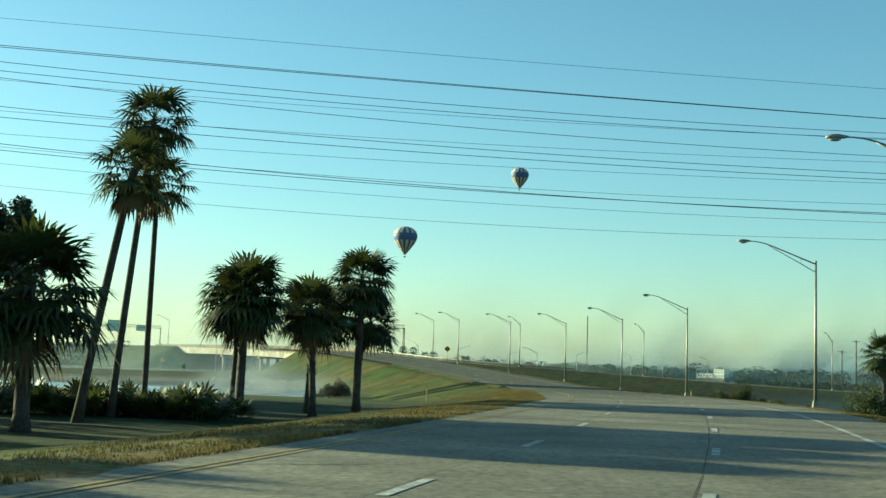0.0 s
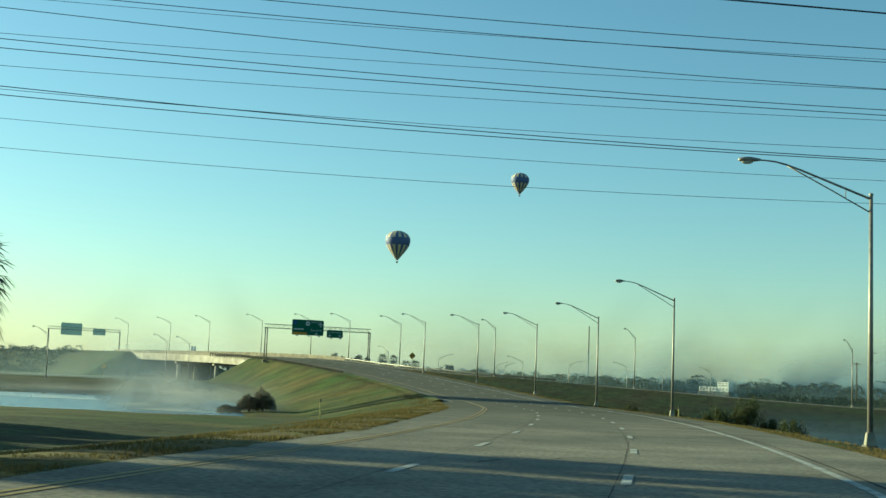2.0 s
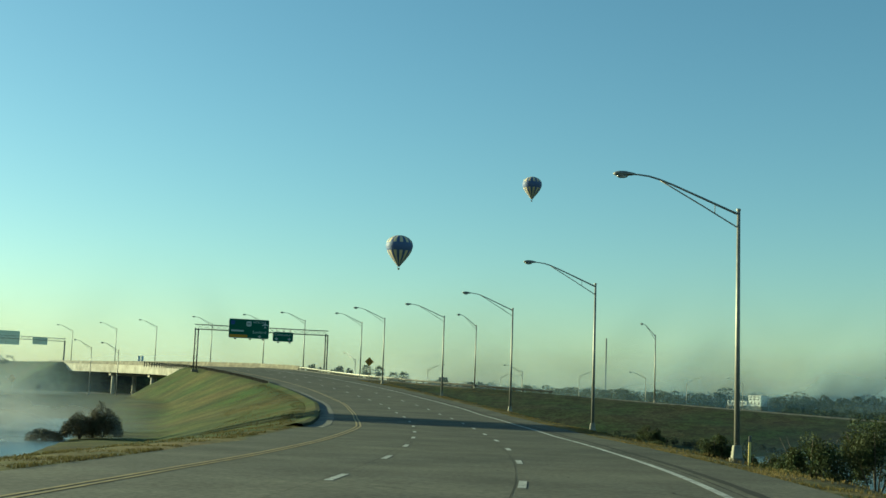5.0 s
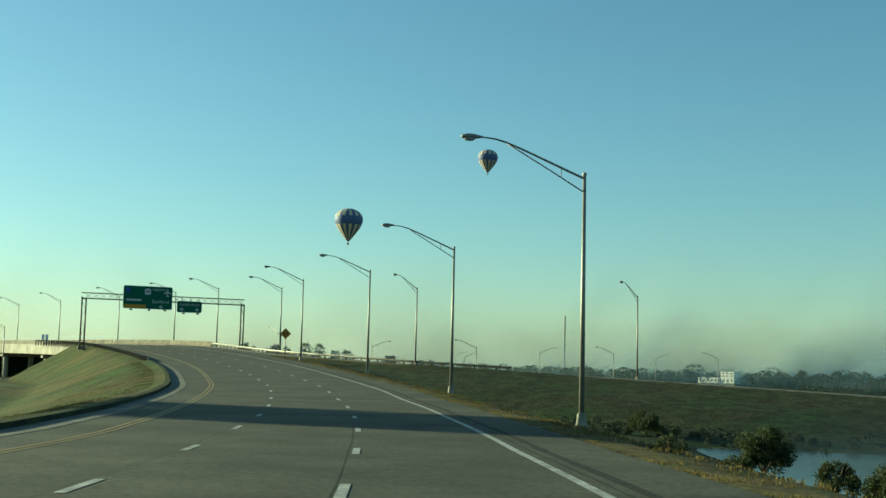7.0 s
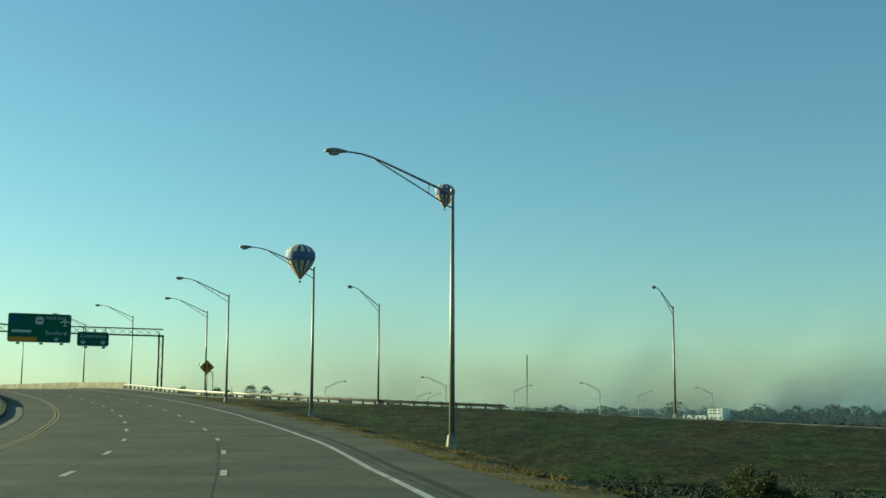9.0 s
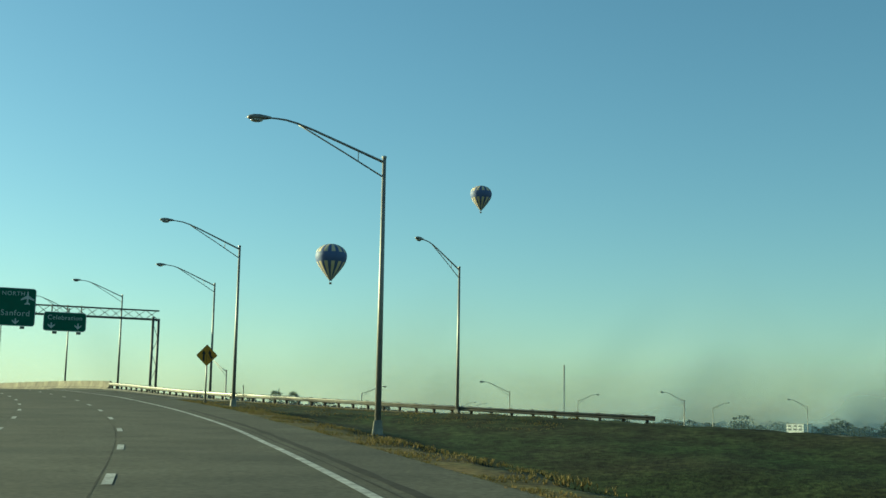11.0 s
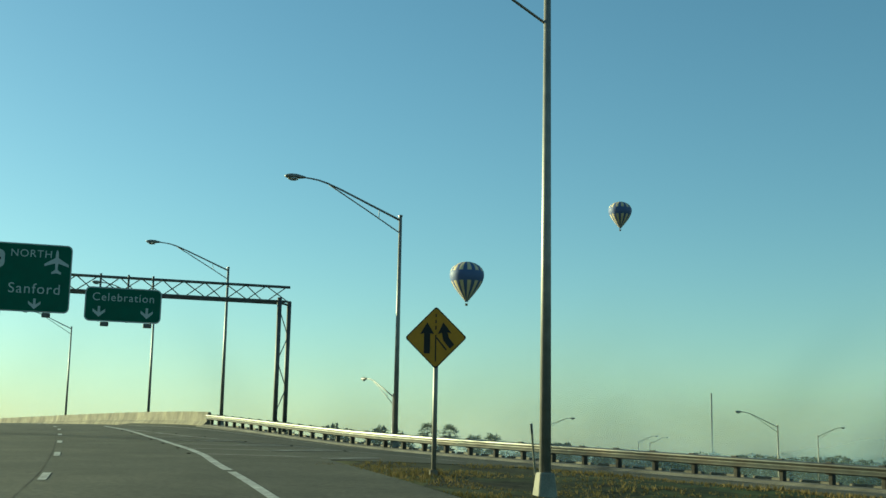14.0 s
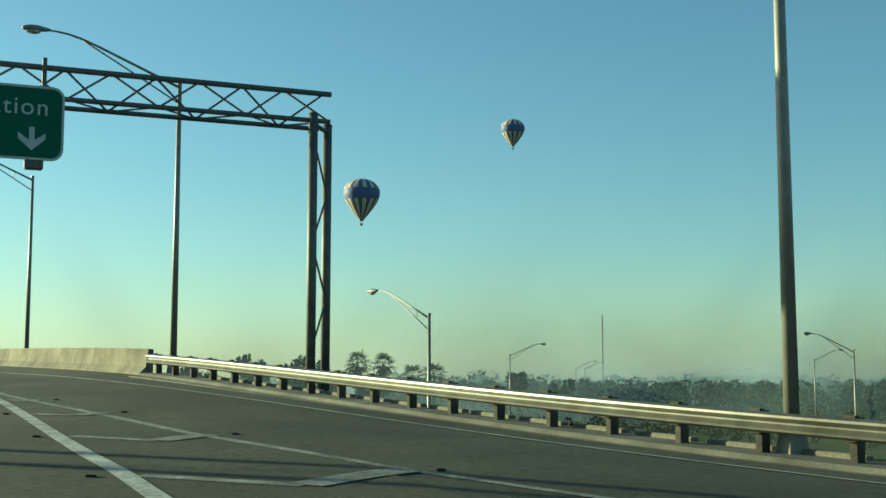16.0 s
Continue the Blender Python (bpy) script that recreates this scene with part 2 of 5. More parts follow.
def add_tube(bm, points, radii, sides=8, caps=True):
    """A tube swept through points; radii: one number or one for each point."""
    points = [Vector(p) for p in points]
    if not hasattr(radii, "__len__"):
        radii = [radii] * len(points)
    rings = []
    side = None
    for i, p in enumerate(points):
        d = (points[min(i + 1, len(points) - 1)] - points[max(i - 1, 0)]).normalized()
        if side is None:
            side = d.cross(Vector((0, 0, 1)) if abs(d.z) < 0.9 else Vector((1, 0, 0))).normalized()
        side = (side - d * side.dot(d)).normalized()
        up = d.cross(side)
        rings.append([bm.verts.new(p + (side * math.cos(a) + up * math.sin(a)) * radii[i])
                      for a in (2 * math.pi * k / sides for k in range(sides))])
    for a, b in zip(rings, rings[1:]):
        for k in range(sides):
            bm.faces.new((a[k], a[(k + 1) % sides], b[(k + 1) % sides], b[k]))
    if caps:
        bm.faces.new(rings[0][::-1]), bm.faces.new(rings[-1])


def tube(points, radii, sides=8):
    bm = bmesh.new()
    add_tube(bm, points, radii, sides)
    return bm


def box(size, centre=(0, 0, 0), m=None, bevel=0.0):
    bm = bmesh.new()
    add_box(bm, size, centre, m, bevel)
    return bm


# ==== the plan ====


def smooth_line(knots, step=1.0, width=9.0):
    """Points every step metres along a soft curve through knots."""
    k = np.array(knots, float)
    seg = np.r_[0, np.cumsum(np.linalg.norm(np.diff(k, axis=0), axis=1))]
    s = np.arange(0, seg[-1], step)
    out = np.stack([np.interp(s, seg, k[:, i]) for i in range(k.shape[1])], 1)
    n = int(3 * width / step)
    w = np.exp(-0.5 * (np.arange(-n, n + 1) * step / width) ** 2)
    w /= w.sum()
    res = out.copy()
    for i in range(k.shape[1]):
        head = 2 * out[0, i] - out[n:0:-1, i]
        tail = 2 * out[-1, i] - out[-2:-n - 2:-1, i]
        res[:, i] = np.convolve(np.r_[head, out[:, i], tail], w, mode="valid")
    return res


# right edge line of the main carriageway (x, y) and the height of the road along y
EDGE = smooth_line([(-7.68, -80.06), (0.32, -40.06), (8.22, -0.07), (14.92, 31.53), (18.56, 50.95), (20.52, 63.98), (22.30, 78.02), (24.10, 99.02),
                    (25.26, 124.00), (24.85, 144.01), (23.59, 165.02), (21.87, 184.03), (20.08, 197.04), (17.23, 216.07), (12.38, 237.09), (9.41,
                    248.62), (3.34, 268.14), (-2.84, 285.66), (-10.70, 305.00), (-20.30, 328.00), (-34.50, 357.00), (-54.00, 384.00), (-75.00,
                    408.00), (-94.50, 431.00), (-116.00, 453.00), (-160.00, 498.00), (-240.00, 575.00), (-330.00, 655.00)], 1.0, 6.0)
ROAD_Z = [(-80, 1.5), (0, 1.5), (20, 1.5), (40, 1.48), (60, 1.47), (80, 1.3), (100, 1.12), (120, 0.92), (140, 0.71), (160, 0.56), (180, 0.6), (200,
          0.84), (220, 1.34), (240, 2), (260, 2.82), (280, 3.65), (290, 4.08), (300, 4.5), (320, 5.30), (335, 5.80), (358, 6.40), (387, 6.78), (413, 6.88), (440, 6.85), (470, 6.75), (520, 6.5), (580, 6.1), (660, 5.0)]


def road_z(y):
    return np.interp(y, [a for a, _ in ROAD_Z], [b for _, b in ROAD_Z])


# the merging ramp: its outer line of lamps (x, y, z)
RAMP = smooth_line([(330, 120, -0.4), (200, 185, -0.3), (110, 232, -0.1), (76, 254, 0.6), (43.9, 275.6, 2.15), (17.5, 290.6, 3.28), (7.0, 300.3, 3.92), (-2.8, 311.4, 4.50),
                    (-16.6, 333.6, 5.93), (-30.3, 358, 6.55), (-50, 387.5, 6.95), (-71, 413, 7.0), (-89.5, 436, 7.0), (-110, 458, 6.95)], 1.0, 5.0)


def offset(line, d):
    """The line moved d metres to its left in plan."""
    t = np.gradient(line[:, :2], axis=0)
    t /= np.linalg.norm(t, axis=1)[:, None]
    out = line.copy()
    out[:, 0] -= t[:, 1] * d
    out[:, 1] += t[:, 0] * d
    return out


def with_z(line, lift=0.0):
    return np.c_[line[:, 0], line[:, 1], road_z(line[:, 1]) + lift]


def stretch(line, y0, y1):
    return line[(line[:, 1] >= y0) & (line[:, 1] <= y1)]


LEFT_W, B_OFF, A_OFF, SHOULDER = 12.7, 3.65, 7.2, 2.4


def left_w(y):
    """Width of the paving left of the edge line, which widens through the bend."""
    return np.interp(y, [50, 75, 100, 135, 155, 165, 185, 210, 225, 262, 330], [11.2, 11.4, 12.6, 13.2, 13.2, 12.9, 13.4, 13.5, 13.8, 14.1, 13.2])


def yellow_off(y):
    return np.interp(y, [40, 60, 95, 120, 150, 165, 182, 230, 330], [10.4, 10.1, 10.2, 10.6, 10.4, 10.3, 10.85, 11.0, 10.6])


def ribbon(left, right, mat, name, across=1):
    n = len(left)
    verts, faces = [], []
    for i in range(n):
        for j in range(across + 1):
            verts.append(left[i] + (right[i] - left[i]) * j / across)
    w = across + 1
    for i in range(n - 1):
        for j in range(across):
            faces.append((i * w + j, i * w + j + 1, (i + 1) * w + j + 1, (i + 1) * w + j))
    return mesh_from(name, verts, faces, mat, True)

# ==== ground, water, roads ====
BRIDGE_Y = (340, 411)


def soft_box(v, lo, hi, w):
    return 1 / (1 + np.exp(np.clip(-(v - lo) / w, -60, 60))) / (1 + np.exp(np.clip((v - hi) / w, -60, 60)))


def nearest(line, px, py):
    """For each place the index of the nearest point of the line, and the distance to the line's right."""
    t = np.gradient(line[:, :2], axis=0)
    t /= np.linalg.norm(t, axis=1)[:, None]
    idx = np.empty(len(px), int)
    for a in range(0, len(px), 20000):
        d = (px[a:a + 20000, None] - line[None, ::2, 0]) ** 2 + (py[a:a + 20000, None] - line[None, ::2, 1]) ** 2
        idx[a:a + 20000] = np.minimum(d.argmin(1) * 2, len(line) - 1)
    dx, dy = px - line[idx, 0], py - line[idx, 1]
    along = np.abs(dx * t[idx, 0] + dy * t[idx, 1])
    return idx, dx * t[idx, 1] - dy * t[idx, 0], along


def ramp_height(px, py, j):
    """Height of the slip road's outer line abreast of each place, between the line's points."""
    t = np.gradient(RAMP[:, :2], axis=0)
    t /= np.linalg.norm(t, axis=1)[:, None]
    s = (px - RAMP[j, 0]) * t[j, 0] + (py - RAMP[j, 1]) * t[j, 1]
    return np.interp(j + s, np.arange(len(RAMP)), RAMP[:, 2])


def joined_z(px, py, lat, lat2, zq):
    """Height of the paving that spans from the carriageway's shoulder to the slip road's outer side."""
    a, b = np.maximum(lat - 2.2, 0), np.maximum(-lat2 - 1.0, 0)
    z = np.where(a <= 0, road_z(py), (road_z(py) * b + zq * a) / np.maximum(a + b, 0.01))
    w = np.clip((a - 16) / 24, 0, 1)
    return z + (zq - z) * w * w * (3 - 2 * w)


def ground_z(px, py):
    px, py = np.asarray(px, float), np.asarray(py, float)
    left = 1 / (1 + np.exp(np.clip((px - 12) / 6, -60, 60)))
    j, lat2, along2 = nearest(RAMP, px, py)
    low = np.interp(py, [-80, 40, 100, 145, 235, 275, 300], [-0.7, -0.8, -1.3, -2.1, -2.0, -1.2, -0.7])
    low = -0.7 + (low + 0.7) * np.clip((-lat2 - 5) / 8, 0, 1)
    base = left * np.interp(py, [-80, 66, 95, 135, 146, 176, 250, 285, 400], [0.62, 0.62, 0.1, -0.55, -0.75, -2.5, -2.5, -0.6, -0.6]) + (1 - left) * low
    shore = 141 - 0.1 * (px + 15) + 42 / (1 + np.exp(np.clip((px + 42) / 3.0, -60, 60))) + 20 / (1 + np.exp(np.clip((px + 60) / 3.0, -60, 60)))
    lake = soft_box(px, -190, -9 - 0.22 * (py - 145), 2.5) * soft_box(py, shore, 262, 2.0)
    base = base - 2.2 * lake
    pond = soft_box(px, 44.0 - 4.5 / (1 + np.exp(np.clip((176 - py) / 5, -60, 60))), 110, 1.2) * soft_box(py, 112, 224 - 0.35 * (px - 37), 2.5)
    base = base - 1.3 * pond
    i, lat, along = nearest(EDGE, px, py)
    zr = road_z(np.clip(py, EDGE[i, 1] - 6, EDGE[i, 1] + 6))
    right_d, left_d = lat - SHOULDER, -lat - left_w(EDGE[i, 1])
    steep = np.interp(EDGE[i, 1], [60, 120, 230, 290, 310], [0.12, 0.16, 0.30, 0.46, 0.58])
    fall = np.interp(EDGE[i, 1], [246, 268, 277, 284], [0.42, 0.15, 0.15, 0.42])
    crest = np.interp(EDGE[i, 1], [150, 172, 255, 275], [-0.05, -0.03, -0.03, -0.05])
    z1 = np.where(lat > 0, zr - 0.03 + crest * np.clip(right_d, 0, 2.2) - fall * np.maximum(right_d - 2.2, 0),
                  zr + 0.02 - 0.03 * np.clip(left_d, 0, 2.0) - steep * np.maximum(left_d - 2.0, 0))
    z1 = np.where((right_d < -1.6) & (left_d < -1.6), zr - 0.3, z1)
    z1 = np.where((left_d < 0) & (left_d > -1.7), zr - 0.06, z1)
    spill = np.clip(np.minimum(EDGE[i, 1] - BRIDGE_Y[0], BRIDGE_Y[1] - EDGE[i, 1]), 0, 40)
    z1 = np.where(along > 3, -9, z1 - 0.62 * spill)
    zq = ramp_height(px, py, j)
    zs = np.where(lat2 < 0, joined_z(px, py, lat, lat2, zq), zq)
    near_d, far_d = -lat2 - 7.0, lat2 - 1.2
    z2 = np.where(lat2 < 0, zs - 0.02 + 0.55 * np.clip((284 - py) / 4, 0, 1) * np.clip((near_d - 0.3) / 1.5, 0, 1) * np.exp(-np.maximum(near_d, 0) / 6) - 0.115 * np.maximum(near_d, 0) - 0.06 * np.maximum(near_d - 16, 0), zq - 0.05 - 0.4 * np.maximum(far_d, 0))
    z2 = np.where((near_d < -1.6) & (lat2 < -2.4), zs - 0.3, z2)
    z2 = np.where(left_d > 0.5, -9, z2)
    spill2 = np.clip(np.minimum(RAMP[j, 1] - BRIDGE_Y[0], BRIDGE_Y[1] + 6 - RAMP[j, 1]), 0, 40)
    z2 = np.where(along2 > 3, -9, z2 - 0.62 * spill2)
    # the grass wedge between the two roads lies nearly level with both
    gap = right_d + near_d
    flat = np.clip((26 - gap) / 12, 0, 1)
    wedge = zs - 0.015 - 0.06 * np.minimum(right_d, near_d) * np.clip((292 - py) / 9, 0, 1)
    wedge = wedge - (1 - flat) * 6.0 - 3.3 * np.clip((257 - EDGE[i, 1]) / 9, 0, 1)
    z2 = np.where((right_d > 0) & (near_d > 0) & (gap < 26) & (along < 3) & (along2 < 3) & (EDGE[i, 1] > 225) & (EDGE[i, 1] < 300), np.maximum(z2, wedge), z2)
    ditch = np.interp(EDGE[i, 1], [176, 190, 250, 268], [0, 0.8, 0.8, 0]) * np.exp(-((right_d - 3.9) / 1.0) ** 2) * (lat > 0) * (along < 3)
    on_main = (right_d < 0) & (left_d < 0) & (along < 3)
    z = np.maximum(base, np.maximum(z1, z2)) - ditch
    z = np.where(on_main & (z1 > -5), np.minimum(z, z1), z)
    # a shallow swale down the face of the hill
    u = np.clip(((px + 6.4) * 3.2 + (py - 222) * 5.5) / (3.2 ** 2 + 5.5 ** 2), 0, 1)
    away = np.hypot(px + 6.4 - 3.2 * u, py - 222 - 5.5 * u)
    z = z - 0.35 * np.exp(-(away / 0.9) ** 2)
    paved = ((near_d < 0) | (py > 293.7 + 0.33 * (px + 1))) & (lat2 < -0.6) & (right_d > 0) & (along2 < 3) & (py > 280) & (py < 340)
    return np.where(paved, np.minimum(z, zs - 0.15), z)


def build_ground():
    def axis(lo, hi, step, far):
        mid = np.arange(lo, hi, step)
        grow = np.cumsum(step * 1.25 ** np.arange(1, 40))
        grow = grow[grow < far]
        return np.r_[lo - grow[::-1], mid, mid[-1] + grow]
    xs, ys = axis(-130, 115, 1.3, 3800), axis(-30, 470, 1.3, 3800)
    gx, gy = np.meshgrid(xs, ys)
    px, py = gx.ravel(), gy.ravel()
    pz = ground_z(px, py)
    bumps = np.array([noise.noise(Vector((a * 0.23, b * 0.23, 0))) for a, b in zip(px, py)])
    _, near_main, _ = nearest(EDGE, px, py)
    calm = np.clip((np.abs(near_main + 5.3) - 7.0) / 6.0, 0.25, 1.0)
    calm = np.where((py > 268) & (py < 300) & (px > -8) & (px < 30), 0.2, calm)
    calm = np.where((py > 150) & (py < 340) & (near_main < -12) & (px > -45), 0.2, calm)
    pz = pz + 0.09 * bumps * calm
    w = len(xs)
    faces = [(r * w + c, r * w + c + 1, (r + 1) * w + c + 1, (r + 1) * w + c) for r in range(len(ys) - 1) for c in range(w - 1)]
    me = mesh_from("ground", np.c_[px, py, pz], faces, GRASS, True)
    me.materials.append(DARK_GRASS)
    # darker, browner grass colour on the long bank below the slip road
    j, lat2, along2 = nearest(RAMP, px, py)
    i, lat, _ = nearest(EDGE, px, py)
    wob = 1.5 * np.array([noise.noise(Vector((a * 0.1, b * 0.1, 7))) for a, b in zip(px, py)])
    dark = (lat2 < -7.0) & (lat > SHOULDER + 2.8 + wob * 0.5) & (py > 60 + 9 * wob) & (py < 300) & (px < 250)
    # lawn behind the palms: its shade is put into the grass colour
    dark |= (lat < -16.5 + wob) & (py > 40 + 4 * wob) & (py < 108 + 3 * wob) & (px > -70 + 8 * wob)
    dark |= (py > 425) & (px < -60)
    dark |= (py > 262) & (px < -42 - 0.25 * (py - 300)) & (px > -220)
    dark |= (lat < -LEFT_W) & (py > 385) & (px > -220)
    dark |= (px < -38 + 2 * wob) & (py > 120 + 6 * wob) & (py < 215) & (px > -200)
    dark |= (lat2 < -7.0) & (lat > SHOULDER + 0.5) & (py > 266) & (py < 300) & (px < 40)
    # straw-coloured strips where the grass meets the paving
    strip_l = -lat - left_w(EDGE[i, 1])
    dry = (strip_l > -1.6) & (strip_l < 3.2 + wob - 0.016 * np.clip(py - 60, 0, 150)) & (py < 190)
    dry |= (lat > SHOULDER - 1.2) & (lat < SHOULDER + 2.2 + 0.6 * wob) & (py > 120) & (py < 268)
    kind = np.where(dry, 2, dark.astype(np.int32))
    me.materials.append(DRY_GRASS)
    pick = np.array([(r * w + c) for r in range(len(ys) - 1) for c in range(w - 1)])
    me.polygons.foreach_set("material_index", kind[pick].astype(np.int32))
    ob = new("ground", me)
    tagged(ob, "rough green and straw-brown grass on verges and embankments", "grass", kind="structure")


build_ground()


def merge_z(px, py):
    """Height of the paved wedge: between the carriageway's shoulder and the slip road's outer side."""
    i, lat, _ = nearest(EDGE, px, py)
    j, lat2, _ = nearest(RAMP, px, py)
    return joined_z(px, py, lat, lat2, ramp_height(px, py, j))


def skirt(line, mat, name, depth=0.35):
    """The broken upright edge of a paving course."""
    low = line.copy()
    low[:, 2] -= depth
    tagged(new(name, ribbon(line, low, mat, name)), "ragged asphalt edge of the paving", "road edge", kind="structure")


def build_road():
    line = stretch(EDGE, -75, 660)
    edge = with_z(line)
    me = ribbon(with_z(offset(line, left_w(line[:, 1]))), with_z(offset(line, -SHOULDER)), ASPHALT, "road", 8)
    tagged(new("road", me), "worn grey asphalt three-lane road curving up to a bridge", "road", kind="structure")
    ramp = RAMP[RAMP[:, 1] < 300]
    me = ribbon(offset(ramp, 7.2), offset(ramp, 1.0), ASPHALT, "ramp_road", 4)
    co = np.array([v.co for v in me.vertices])
    for v, z in zip(me.vertices, merge_z(co[:, 0], co[:, 1])):
        v.co.z = z - 0.010
    skirt(np.array([me.vertices[k * 5].co[:] for k in range(len(ramp))]), ASPHALT, "pavement_edge")
    tagged(new("ramp_road", me), "grey asphalt slip road joining along the embankment", "road", kind="structure")
    # paved wedge between the carriageway and the slip road
    a = with_z(offset(stretch(EDGE, 291, 352), -SHOULDER + 0.2), -0.004)
    b = offset(RAMP[(RAMP[:, 1] > 296.5) & (RAMP[:, 1] < 354)], 1.0)
    n = 70

    def even(p):
        q = np.r_[0, np.cumsum(np.linalg.norm(np.diff(p, axis=0), axis=1))]
        return np.stack([np.interp(np.linspace(0, q[-1], n), q, p[:, i]) for i in range(3)], 1)
    me = ribbon(even(a), even(b), ASPHALT, "merge_pavement", 14)
    co = np.array([v.co for v in me.vertices])
    for v, z in zip(me.vertices, merge_z(co[:, 0], co[:, 1])):
        v.co.z = z - 0.004
    front = np.array([me.vertices[k].co[:] for k in range(15)])
    skirt(front, ASPHALT, "pavement_edge")
    tagged(new("merge_pavement", me), "worn asphalt where the slip road joins", "road", kind="structure")
    # the hard shoulder widens before the merge
    wide = stretch(EDGE, 254, 292.4)
    far = offset(wide, -SHOULDER - np.interp(wide[:, 1], [254, 268, 292.4], [0.0, 0.45, 0.7]))
    me = ribbon(with_z(offset(wide, -SHOULDER + 0.15), 0.003), with_z(far, 0.003), ASPHALT, "shoulder_pavement", 2)
    tagged(new("shoulder_pavement", me), "worn asphalt strip widening the hard shoulder", "road", kind="structure")
    # kerb along the bend of the left edge
    k = stretch(EDGE, 160, 266)
    k = offset(k, left_w(k[:, 1]))
    prof = [(-1.0, -0.05), (-1.0, 0.012), (0.0, 0.008), (0.07, 0.17), (0.40, 0.20), (1.2, 0.0)]
    rows = [with_z(offset(k, d), h) for d, h in prof]
    n = len(k)
    verts = [rows[j][i] for i in range(n) for j in range(len(prof))]
    w = len(prof)
    faces = [(i * w + j, i * w + j + 1, (i + 1) * w + j + 1, (i + 1) * w + j) for i in range(n - 1) for j in range(w - 1)]
    me = mesh_from("kerb", verts, faces, KERB)
    # the lip's upright face gets the soil darkened for its shade
    me.materials.append(SHADED_SOIL)
    me.materials.append(GRASS)
    me.polygons.foreach_set("material_index", [max(0, min(q % (w - 1) - 1, 2)) for q in range(len(faces))])
    tagged(new("kerb", me), "soil lip of the lawn, its shade painted dark, above a weathered concrete gutter", "kerb",
           kind="structure")


build_road()


def sweep(name, line, prof, mat, label, category):
    w = len(prof)
    rows = [offset(line, d) for d, _ in prof]
    verts = [(rows[j][i][0], rows[j][i][1], line[i][2] + prof[j][1]) for i in range(len(line)) for j in range(w)]
    faces = [(i * w + j, i * w + j + 1, (i + 1) * w + j + 1, (i + 1) * w + j) for i in range(len(line) - 1) for j in range(w - 1)]
    return tagged(new(name, mesh_from(name, verts, faces, mat)), label, category, kind="structure")


ramp_side = RAMP[(RAMP[:, 1] > 240) & (RAMP[:, 1] < 333)]
sweep("ramp_kerb", ramp_side, [(1.66, -0.1), (1.66, 0.012), (1.36, 0.03), (1.30, 0.10), (0.5, 0.11), (0.45, -0.3)], KERB, "dirty concrete kerb strip under the guardrail", "kerb")
sweep("low_wall_footing", ramp_side, [(0.62, 0.0), (0.60, 0.09), (0.42, 0.09), (0.40, -0.4)], CONCRETE, "low concrete footing behind the guardrail posts", "wall")


def build_kerb_blocks():
    """Low concrete blocks with drainage gaps between them."""
    line = offset(RAMP[(RAMP[:, 1] > 287) & (RAMP[:, 1] < 331)], 0.52)
    s = np.r_[0, np.cumsum(np.linalg.norm(np.diff(line[:, :2], axis=0), axis=1))]
    me = None
    for q in np.arange(0.8, s[-1] - 1, 1.55):
        x, y, z = (np.interp(q, s, line[:, i]) for i in range(3))
        x2, y2, z2 = (np.interp(q + 0.5, s, line[:, i]) for i in range(3))
        ob = part("kerb_block", box((1.26, 0.17, 0.22), (0, 0, 0.07), bevel=0.02), CONCRETE) if me is None else part("kerb_block", me, None)
        me = ob.data
        ob.matrix_world = pose(x, y, z, 0, -math.degrees(math.atan2(z2 - z, 0.5)), math.degrees(math.atan2(y2 - y, x2 - x)))
        tagged(ob, "low stained concrete block behind the guardrail", "kerb block", "kerb blocks")


build_kerb_blocks()


def marking(name, off, y0, y1, width, mat, label, line=None, lift=0.008, ramp=False):
    src = EDGE if line is None else line
    c = stretch(src, y0, y1)
    a, b = offset(offset(c, off), width / 2), offset(offset(c, off), -width / 2)
    if ramp:
        a[:, 2] += lift
        b[:, 2] += lift
    else:
        a, b = with_z(a, lift), with_z(b, lift)
    return tagged(new(name, ribbon(a, b, mat, name)), label, "road marking", kind="structure")


marking("edge_line_white", 0.0, -75, 286.2, 0.18, WHITE_LINE, "worn white line along the road edge")
for side in (-0.11, 0.11):
    c = stretch(EDGE, -75, 420)
    yo = yellow_off(c[:, 1]) + side
    tagged(new("edge_line_yellow", ribbon(with_z(offset(c, yo + 0.05), 0.008), with_z(offset(c, yo - 0.05), 0.008), YELLOW_LINE, "edge_line_yellow")),
           "faded yellow stripe along the road edge", "road marking", kind="structure")


def seal_strip(off, y0, y1, width, seed, label):
    """A hand-laid wandering strip of crack seal."""
    c = stretch(EDGE, y0, y1)
    k = np.array([noise.noise(Vector((p[1] * 0.13, seed, 0))) for p in c])
    wd = np.array([1 + 0.7 * noise.noise(Vector((p[1] * 0.5, seed, 3))) for p in c]) * width / 2
    t = np.gradient(c[:, :2], axis=0)
    t /= np.linalg.norm(t, axis=1)[:, None]
    nrm = np.c_[-t[:, 1], t[:, 0]]
    mid = c + nrm * (off + 0.05 * k)[:, None]
    a, b = with_z(mid + nrm * wd[:, None], 0.005), with_z(mid - nrm * wd[:, None], 0.005)
    tagged(new("crack_seal", ribbon(a, b, SEAL, "crack_seal")), label, "road seam", kind="structure")


seal_strip(B_OFF + 0.16, -40, 330, 0.013, 1.0, "dark sealed seam beside the lane dashes")
seal_strip(A_OFF + 0.16, -40, 330, 0.012, 2.0, "dark sealed seam beside the lane dashes")
seal_strip(-0.68, 100, 268, 0.22, 3.0, "dark seam between lane and hard shoulder")
